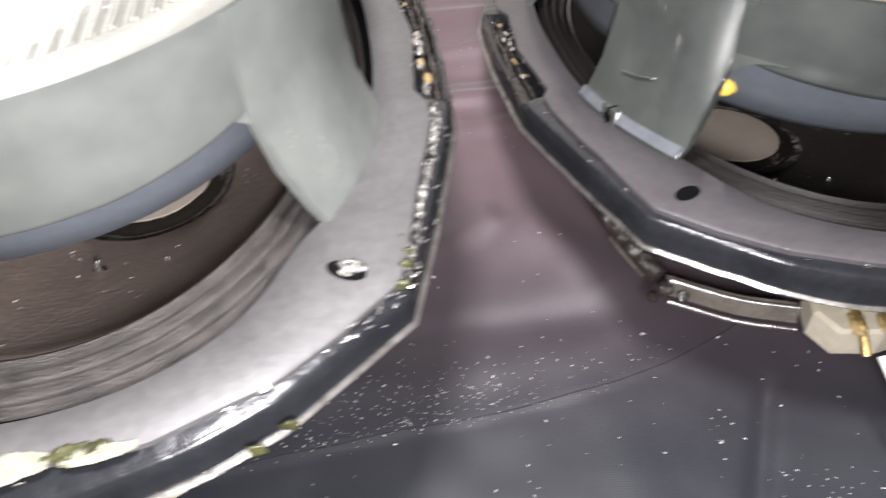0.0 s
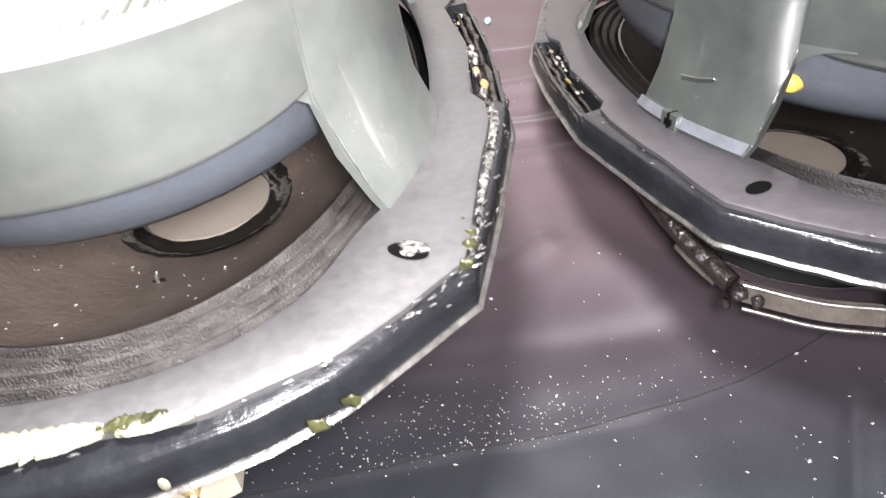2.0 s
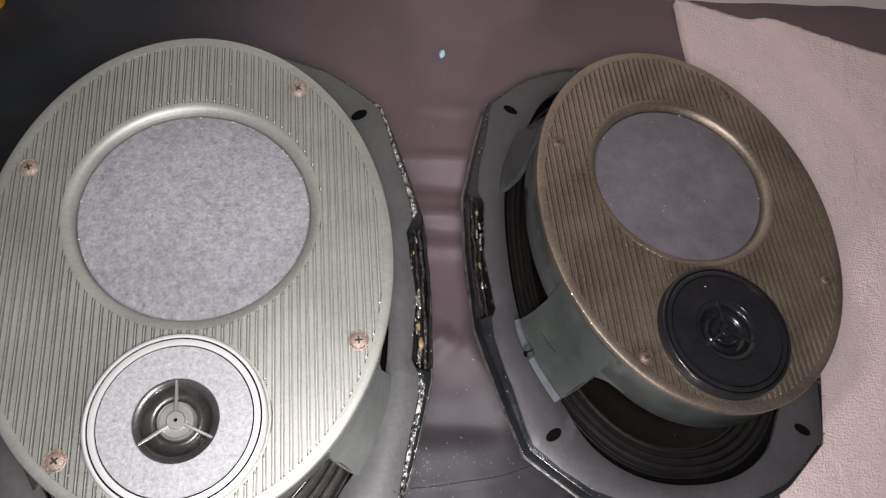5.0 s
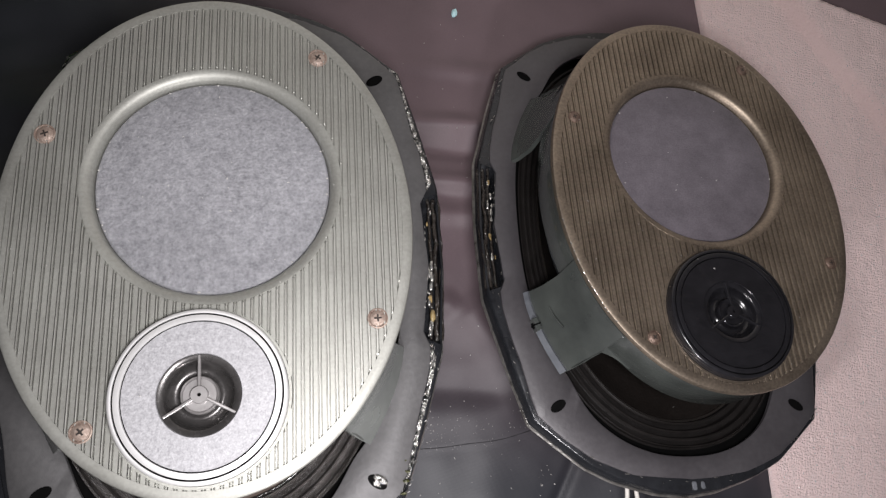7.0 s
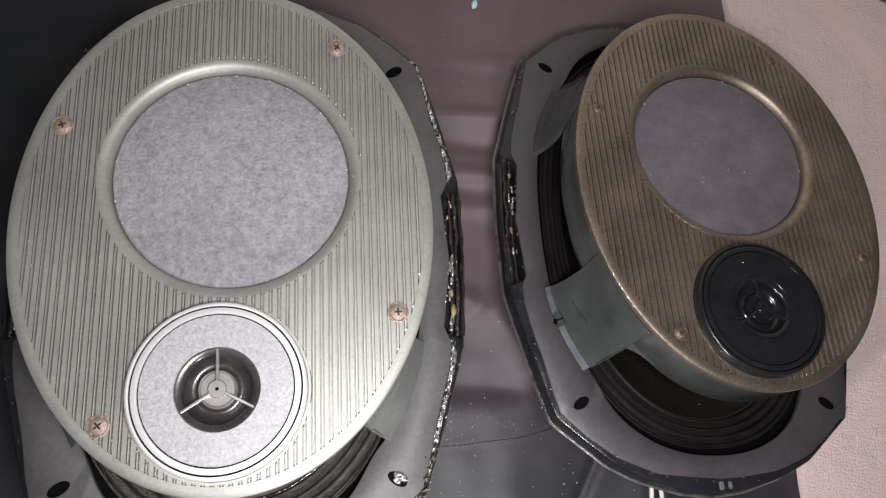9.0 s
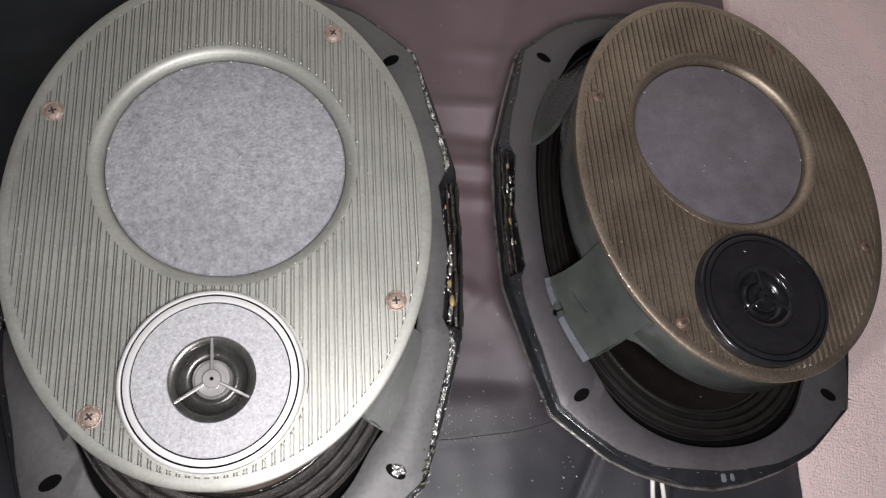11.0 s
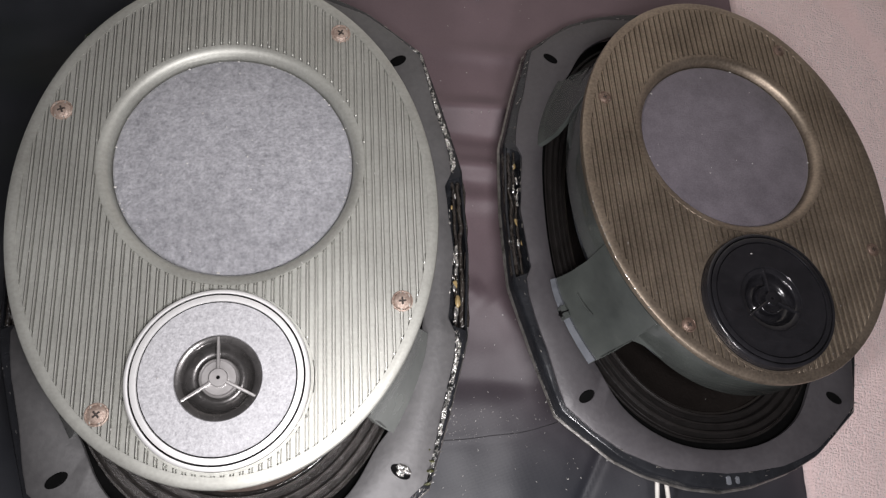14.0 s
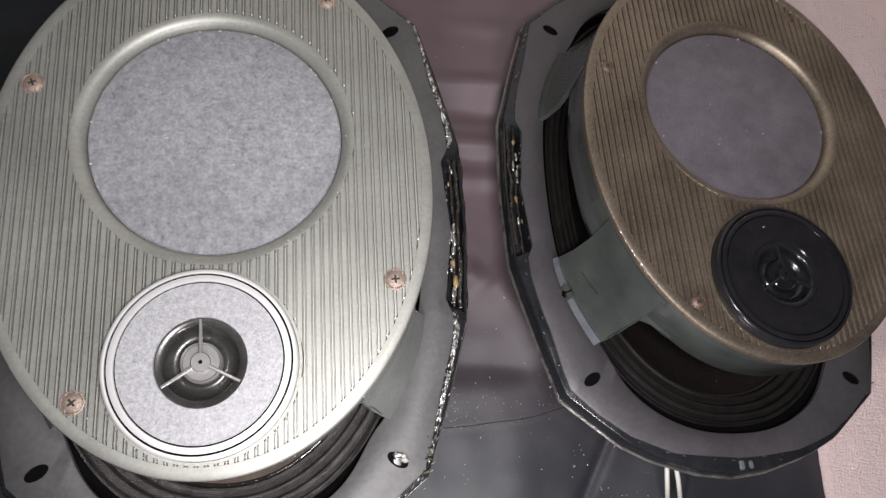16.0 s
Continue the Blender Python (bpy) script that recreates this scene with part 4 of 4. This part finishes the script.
RIDGE = ((0.030, 0.183), (0.0592, 0.2037), (0.0749, 0.2153))
FLANK = ((0.0749, 0.2153), (0.095, 0.1959), (0.1132, 0.1736))
VALLEY = ((0.0, 0.151), (0.0326, 0.1588), (0.0621, 0.1658), (0.0919, 0.1689), (0.118, 0.1686))
SWELL = ((0.0, 0.1395), (0.0478, 0.1485), (0.0905, 0.1560), (0.124, 0.1741))


def cloth_height(x, y):
    h = 0.0036 * noise.noise(Vector((x * 9, y * 9, 2.0))) + 0.0024 * noise.noise(Vector((x * 24, y * 17, 5.0))) + 0.0006 * noise.noise(Vector((x * 60, y * 60, 8.0)))
    # the soft ridge between the pair, and the crease that runs across the front
    if 0.0 < x < 0.16 and 0.11 < y < 0.25:
        h += 0.0030 * fold(x, y, RIDGE, 0.0060) + 0.0030 * fold(x, y, FLANK, 0.0085) - 0.0018 * fold(x, y, VALLEY, 0.0065) + 0.0012 * fold(x, y, SWELL, 0.0080)
    c = crease(x)
    if -0.06 < x < 0.17:
        e = y - c
        h += 0.0005 * math.exp(-(max(e, 0) / 0.020) ** 2) * (1 if e > 0 else math.exp(-(e / 0.0012) ** 2))
    for (yy, k) in ((0.304, 0.0046), (0.288, -0.0034), (0.270, 0.0040), (0.252, 0.0026), (0.338, 0.0024)):
        h += k * math.exp(-((y - yy - 0.12 * x) / 0.0055) ** 2) * math.exp(-((x - 0.06) / 0.045) ** 2)
    if y < 0.150:
        h -= 0.0024 * math.exp(-((x - 0.1405 - 0.35 * (y - 0.128)) / 0.0028) ** 2) * min(1.0, (0.150 - y) / 0.01)
    far = min(1.0, max(0.0, (-0.07 - x) / 0.04))
    h += far * (0.010 * noise.noise(Vector((x * 7 + y * 9, y * 16 - x * 5, 11.0))) + 0.004 * noise.noise(Vector((x * 20, y * 34 - x * 14, 6.0))))
    # flat under one magnet, sunk under the other
    p = LEFT.translation
    w = min(1.0, max(0.0, (math.hypot(x - p.x, y - p.y) - 0.046) / 0.02))
    h = h * w + (1 - w) * (p.z - 0.0005)
    q = RIGHT.inverted() @ Vector((x, y, 0.0))
    n = RIGHT.col[2]
    foot = RIGHT.translation.z - ((x - RIGHT.translation.x) * n.x + (y - RIGHT.translation.y) * n.y) / n.z - 0.0006
    r = math.hypot(q.x / 0.95, q.y / 1.05)
    w = min(1.0, max(0.0, (r - 0.047) / 0.014))
    w = w * w * (3 - 2 * w)
    return h * w + (1 - w) * foot


def sheet_mesh(name, x0, x1, y0, y1, step, height, place, mat, thick):
    nx, ny = int((x1 - x0) / step) + 1, int((y1 - y0) / step) + 1
    verts, faces = [], []
    for j in range(ny):
        for i in range(nx):
            u, v = x0 + (x1 - x0) * i / (nx - 1), y0 + (y1 - y0) * j / (ny - 1)
            x, y = place(u, v)
            verts.append((x, y, height(x, y, u, v)))
    for j in range(ny - 1):
        for i in range(nx - 1):
            a = j * nx + i
            faces.append((a, a + 1, a + nx + 1, a + nx))
    edge = [i for i in range(nx)] + [j * nx + nx - 1 for j in range(1, ny)] + [(ny - 1) * nx + i for i in range(nx - 2, -1, -1)] + [j * nx for j in range(ny - 2, 0, -1)]
    base = len(verts)
    verts += [(verts[i][0], verts[i][1], verts[i][2] - thick) for i in edge]
    for k in range(len(edge)):
        l = (k + 1) % len(edge)
        faces.append((edge[l], edge[k], base + k, base + l))
    me = bpy.data.meshes.new(name)
    me.from_pydata(verts, [], faces)
    me.materials.append(mat)
    me.polygons.foreach_set("use_smooth", [True] * len(me.polygons))
    return new(name, me)


cw, sw = math.cos(radians(WALL_YAW)), math.sin(radians(WALL_YAW))


def placed(u, v):
    """From metres along the back board and out from it to the world."""
    return WALL_AT[0] + cw * u + sw * v, WALL_AT[1] + sw * u - cw * v


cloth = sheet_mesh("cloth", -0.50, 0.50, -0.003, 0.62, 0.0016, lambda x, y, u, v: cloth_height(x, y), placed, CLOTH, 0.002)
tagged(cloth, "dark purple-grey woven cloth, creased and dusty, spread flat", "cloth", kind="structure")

# A thin dark thread paints the crease's shade onto the cloth.
CREASE_SHADE = material("crease_shade_line", (0.016, 0.015, 0.017), (0.009, 0.008, 0.010), 0.8, 0.0, 1500, 200, 0.5, 0.0003)
pts = []
for k in range(90):
    x = -0.045 + 0.205 * k / 89
    y = crease(x) + 0.0006 * noise.noise(Vector((x * 60, 4.0, 0)))
    pts.append((x, y, cloth_height(x, y) - 0.00005))
smooth(part("seam", tube(pts, 0.00022, 6), CREASE_SHADE, cloth, "thin dark line, the crease's shade painted in"), 60)


def towel_height(x, y, u, v):
    return 0.0060 + 0.0016 * noise.noise(Vector((x * 14, y * 14, 3.0))) + 0.0009 * noise.noise(Vector((x * 80, y * 80, 1.0))) + 0.0007 * noise.noise(Vector((x * 260, y * 260, 4.0))) + 0.0075 / (1 + math.exp(-((x - 0.266) * 0.724 + (y - 0.4134) * 0.69) / 0.0012))


towel = sheet_mesh("towel", 0.0, 1.0, 0.0, 1.0, 0.0030, towel_height,
                   lambda u, v: placed(0.1930 + 0.0195 * v + 0.50 * u, 0.004 + 0.17 * u * (1 - v) ** 2 + 0.75 * v), SHEET, 0.006)
# Pale flecks scattered on the pile stand in for its sparkle.
glint = random.Random(21)
bm = bmesh.new()
for k in range(3000):
    u, v = glint.random() * 0.6, 0.05 + glint.random() * 0.5
    x, y = placed(0.1960 + 0.0195 * v + 0.50 * u, 0.008 + 0.17 * u * (1 - v) ** 2 + 0.75 * v)
    m = Matrix.Translation((x, y, towel_height(x, y, u, v) + 0.0001)) @ pose(0, 0, 0, glint.uniform(0, 60), glint.uniform(0, 60), glint.uniform(0, 180))
    fleck(bm, glint.uniform(0.0001, 0.00048), m @ Matrix.Diagonal((1.5, 0.8, 0.6, 1)))
tagged(part("fibre_glint", bm, GLINT, towel, "pale specks painting the sparkle of the towel's pile"), kind="stuff")
tagged(towel, "pinkish white coarse towel lying beside the cloth", "towel")

ground = part("floor", bevelled_box((-1.9, -1.9, -0.62), (1.9, 1.9, -0.50), 0.01), FLOOR)
tagged(ground, "dark plain floor under the bed", "floor", kind="structure")
bm = bmesh.new()
box(bm, (-0.75, -0.80, -0.498), (0.75, 0.022, -0.060))
bmesh.ops.bevel(bm, geom=bm.edges[:], offset=0.02, segments=4, affect="EDGES")
bed = part("bed_base", bm, FLOOR)
bed.matrix_world = pose(*WALL_AT, 0, 0, 0, WALL_YAW)
tagged(bed, "dark low bed base under the cloth", "bed", kind="structure")

bm = bmesh.new()
box(bm, (-0.199, 0.0, -0.058), (1.6, 0.022, 0.60))
bmesh.ops.bevel(bm, geom=bm.edges[:], offset=0.003, segments=2, affect="EDGES")
board = part("back_board", bm, BOARD)
board.matrix_world = pose(*WALL_AT, 0, 0, 0, WALL_YAW)
tagged(board, "white painted board standing upright behind the cloth", "board", kind="structure")

# ---------------------------------------------------------------- the pair of loudspeakers
left = loudspeaker(LEFT, "oval loudspeaker, grooved grey-olive plate, glare-painted silver tweeter, level on its magnet", True, (0.0085, -0.103, -0.078, 0), 3)
right = loudspeaker(RIGHT, "oval loudspeaker, grooved olive-brown plate, black tweeter, tilted on the cloth", False, (-0.0200, -0.106, -0.0755, -14), 11)

# torn paper and greenish glue left on the level one's front edge, and a steel pin in its basket
PAPER = material("torn_white_paper", (0.30, 0.29, 0.24), (0.13, 0.125, 0.07), 0.7, 0.0, 500, 200, 0.8, 0.001)
GREEN = material("green_glue", (0.060, 0.062, 0.022), (0.020, 0.021, 0.009), 0.4, 0.0, 400, 200, 0.6, 0.001)
shred = random.Random(8)
for name, mat, x0, x1, dy, wide, label in (("paper_shred", PAPER, -0.016, 0.010, 0.0, 0.0030, "torn white paper shred"), ("glue_smear", GREEN, 0.009, 0.019, 0.0004, 0.0014, "greenish glue smear"),
                                           ("glue_smear", GREEN, -0.010, -0.004, -0.0012, 0.0007, "greenish glue smear"), ("paper_shred", PAPER, 0.012, 0.023, -0.0010, 0.0014, "torn white paper shred")):
    rows = []
    for k in range(40):
        t = k / 39
        x = x0 + (x1 - x0) * t
        y = -0.1174 + dy + 3.0 * x * x
        w = wide * math.sin(math.pi * (0.04 + 0.92 * t)) ** 0.4
        row = []
        for u, h in ((-1.0, -0.3), (-0.7, 0.3), (-0.2, 0.5), (0.3, 0.35), (0.75, 0.45), (1.0, -0.3)):
            r = noise.noise(Vector((x * 900, u * 2.0, dy * 9000))) + 0.6 * noise.noise(Vector((x * 2600, u * 5.0, 3.0)))
            row.append((x, y + w * u * (1 + 0.35 * r), GASKET_Z + 0.0004 + 0.0005 * h + 0.0003 * r + (0.0001 if mat is GREEN else 0)))
        row += [(x, y + 0.5 * w, GASKET_Z - 0.0004), (x, y - 0.5 * w, GASKET_Z - 0.0004)]
        rows.append(row)
    smooth(part(name, loft(rows, True, True), mat, left, label), 35)
for x, y, dz, r in ((0.0452, -0.1150, -0.0050, 0.0013), (0.0400, -0.1180, -0.0056, 0.0014), (0.0692, -0.0845, -0.0010, 0.0012), (0.0690, -0.0800, -0.0012, 0.0011), (0.0685, -0.0880, -0.0008, 0.0012), (0.0668, -0.0925, -0.0008, 0.0010)):
    bm = bmesh.new()
    bmesh.ops.create_icosphere(bm, subdivisions=2, radius=r, matrix=Matrix.Translation((x, y, GASKET_Z + dz)) @ Matrix.Diagonal((1.2, 0.45, 1.2, 1)))
    for v in bm.verts:
        v.co += 0.0008 * Vector(noise.noise_vector(v.co * 800))
    smooth(part("glue_spot", bm, GREEN, left, "dark greenish glue spot"), 80)
for x, y, r in ((0.0586, -0.0868, 0.0021), (0.0572, -0.0882, 0.0011)):
    bm = bmesh.new()
    bmesh.ops.create_icosphere(bm, subdivisions=2, radius=r, matrix=Matrix.Translation((x, y, GASKET_Z + 0.0005)) @ pose(0, 0, 0, 0, 0, -30) @ Matrix.Diagonal((1.5, 0.75, 0.22, 1)))
    for v in bm.verts:
        v.co += 0.0004 * Vector(noise.noise_vector(v.co * 1500))
    smooth(part("foil_scrap", bm, FOIL, left, "bright scrap stuck in a mounting hole"), 50)
bm = bmesh.new()
bmesh.ops.create_icosphere(bm, subdivisions=2, radius=0.0011, matrix=Matrix.Translation((0.0180, -0.1240, GASKET_Z - 0.0052)) @ Matrix.Diagonal((0.8, 0.35, 1.3, 1)))
part("paint_fleck", bm, PAPER, left, "white fleck of paint")
smooth(part("steel_pin", tube([(0.040, -0.092, TOP - 0.070), (0.046, -0.096, TOP - 0.0695), (0.0475, -0.0965, TOP - 0.0695)], 0.0011, 10), STEELWIRE, left, "short bright steel pin"), 50)

# yellow paint blob inside one bridge
bm = bmesh.new()
bmesh.ops.create_icosphere(bm, subdivisions=3, radius=0.0026, matrix=Matrix.Translation((-0.0440, -0.0612, TOP - 0.0315)) @ Matrix.Diagonal((1, 0.8, 1, 1)))
for v in bm.verts:
    v.co += 0.0006 * Vector(noise.noise_vector(v.co * 400))
smooth(part("paint_blob", bm, YELLOW, right, "yellow blob of paint"), 60)


def wire_pair(points, name, label):
    w = new(name)
    tagged(w, label, "wire")
    for k, off in enumerate((-0.0018, 0.0022)):
        pts = [Vector(p) + Vector((off * (1 + 0.3 * i), 0.0012 * k * math.sin(i * 1.7), 0.0004 * k)) for i, p in enumerate(points)]
        smooth(part("core", tube(glide(pts, 8), 0.00105, 10), WIRE, w), 60)
    return w


def from_speaker(m, p):
    return m @ Vector((p[0], p[1], TOP + p[2]))


a = from_speaker(RIGHT, (-0.0190, -0.1175, -0.0750))
wire_pair([a, a + Vector((0.004, -0.010, -0.006)), (0.176, 0.112, 0.006), (0.180, 0.090, 0.004), (0.186, 0.05, 0.004), (0.20, -0.02, 0.004)], "wire", "twin white wire running from the terminal over the cloth")
a = from_speaker(LEFT, (0.0095, -0.1145, -0.0775))
wire_pair([a, a + Vector((0.0, -0.012, -0.016)), (a.x - 0.004, a.y - 0.026, 0.008), (a.x - 0.014, a.y - 0.06, 0.005), (a.x - 0.03, a.y - 0.12, 0.005)], "wire", "twin white wire hanging from the terminal onto the cloth")

# ---------------------------------------------------------------- small things
rnd = random.Random(5)
bm = bmesh.new()


def crumb(x, y, s):
    z = cloth_height(x, y) + s * 0.25
    m = Matrix.Translation((x, y, z)) @ pose(0, 0, 0, rnd.uniform(0, 90), rnd.uniform(0, 90), rnd.uniform(0, 180)) @ Matrix.Diagonal((s * rnd.uniform(0.7, 1.8), s * 0.7, s * 0.5, 1))
    fleck(bm, 1.0, m)


for k in range(420):
    x = rnd.gauss(0.048, 0.030)
    crumb(x, crease(x) + abs(rnd.gauss(0.0, 0.012)) - 0.002, rnd.uniform(0.00010, 0.00038))
for k in range(90):
    crumb(rnd.gauss(0.150, 0.008), rnd.gauss(0.105, 0.010), rnd.uniform(0.00012, 0.0004))
for k in range(150):
    crumb(rnd.uniform(0.02, 0.18), rnd.uniform(0.06, 0.16), rnd.uniform(0.00015, 0.0005))
for k in range(50):
    crumb(rnd.uniform(0.02, 0.10), rnd.uniform(0.17, 0.40), rnd.uniform(0.00015, 0.00045))
for x, y, s in ((0.136, 0.161, 0.0008), (0.114, 0.162, 0.0008), (0.129, 0.127, 0.0008), (0.051, 0.185, 0.0010), (0.060, 0.308, 0.0007), (0.055, 0.307, 0.0006), (0.064, 0.309, 0.0006)):
    crumb(x, y, s)
tagged(part("dust", bm, DUST), "scattered white dust and crumbs on the cloth", "dust", kind="stuff")

bm = bmesh.new()
bmesh.ops.create_icosphere(bm, subdivisions=2, radius=0.0022, matrix=Matrix.Translation((0.049, 0.380, cloth_height(0.049, 0.380) + 0.0010)) @ Matrix.Diagonal((0.8, 1.3, 0.7, 1)))
for v in bm.verts:
    v.co += 0.0005 * Vector(noise.noise_vector(v.co * 900))
tagged(part("crumb", bm, CYAN), "pale cyan crumb lying on the dark cloth", "crumb")


def upright_packet():
    """A puffed bag standing beside the board: amber foot, brown waist, green printed upper half."""
    amber = material("amber_foil", (0.72, 0.36, 0.04), (0.34, 0.12, 0.02), 0.16, 0.2, 60, 34, 0.3, 0.001, 0.22, coat=0.5)
    brown = material("brown_print", (0.24, 0.10, 0.03), (0.08, 0.03, 0.015), 0.28, 0.0, 80, 50, 0.2, 0.001, 0.3)
    green = material("green_print", (0.09, 0.30, 0.05), (0.015, 0.07, 0.015), 0.28, 0.0, 80, 44, 0.2, 0.001, 0.22)
    pale = material("pale_leaf_print", (0.55, 0.62, 0.34), (0.30, 0.42, 0.14), 0.3, 0.0, 80, 60)

    def row(t, grow=0.0):
        puff = 0.35 + 0.65 * math.sin(min(1.0, 0.12 + 0.95 * t) * math.pi) ** 0.6
        out = []
        for i in range(36):
            a = 2 * math.pi * i / 36
            c, d = math.cos(a), math.sin(a)
            crumple = 0.0016 * noise.noise(Vector((2.5 * c, 2.5 * d, 9 * t)))
            out.append(((0.048 + grow + crumple) * math.copysign(abs(c) ** 0.5, c), (0.015 * puff + grow + crumple) * math.copysign(abs(d) ** 0.8, d), 0.150 * t))
        return out

    p = new("packet")
    for name, mat, t0, t1, label in (("foot", amber, 0.0, 0.115, "glossy amber foil foot"), ("waist", brown, 0.115, 0.14, "brown printed band"), ("upper_bag", green, 0.14, 1.0, "green printed foil")):
        n = 12
        smooth(part(name, loft([row(t0 + (t1 - t0) * k / n) for k in range(n + 1)], t0 == 0.0, t1 == 1.0), mat, p, label), 50)
    for cx, cz, w, h in ((0.036, 0.030, 0.009, 0.006), (0.022, 0.038, 0.012, 0.008), (0.038, 0.047, 0.008, 0.006), (0.014, 0.056, 0.014, 0.009)):
        bmg = bmesh.new()
        bmesh.ops.create_icosphere(bmg, subdivisions=2, radius=1.0, matrix=Matrix.Translation((cx, -0.0125, cz)) @ pose(0, 0, 0, 0, 25, 0) @ Matrix.Diagonal((w, 0.0042, h * 0.6, 1)))
        smooth(part("printed_leaf", bmg, pale, p, "pale printed leaf"), 60)
    bmg = bmesh.new()
    bmesh.ops.create_icosphere(bmg, subdivisions=3, radius=1.0, matrix=Matrix.Translation((0.018, -0.007, 0.0085)) @ Matrix.Diagonal((0.026, 0.009, 0.0075, 1)))
    smooth(part("bulge", bmg, amber, p, "amber bulge of the foil"), 60)
    x, y = placed(-0.2520, 0.0180)
    p.matrix_world = pose(x, y, cloth_height(x, y) - 0.001, 0, 0, WALL_YAW)
    tagged(p, "puffed amber and green foil packet standing against the board", "packet")


def wrapper():
    """A crumpled red-brown wrapper lying in front of the packet."""
    mat = material("red_brown_wrapper_film", (0.20, 0.05, 0.025), (0.05, 0.018, 0.010), 0.25, 0.0, 120, 45, 0.4, 0.002, 0.26)
    rows = []
    for j in range(25):
        t = j / 24
        puff = math.sin((0.05 + 0.9 * t) * math.pi) ** 0.5
        r = []
        for i in range(32):
            a = 2 * math.pi * i / 32
            k = 1 + 0.22 * noise.noise(Vector((2.2 * math.cos(a), 2.2 * math.sin(a), 6 * t)))
            r.append((0.040 * puff * k * math.cos(a), -0.075 + 0.125 * t, max(0.0, 0.011 + 0.016 * puff * k * math.sin(a))))
        rows.append(r)
    w = part("wrapper", loft(rows, True, True), mat)
    smooth(w, 35)
    x, y = placed(-0.2640, 0.0980)
    w.matrix_world = pose(x, y, 0.0035, 0, 0, WALL_YAW)
    tagged(w, "crumpled red-brown film wrapper lying on the cloth", "wrapper")


upright_packet()
wrapper()
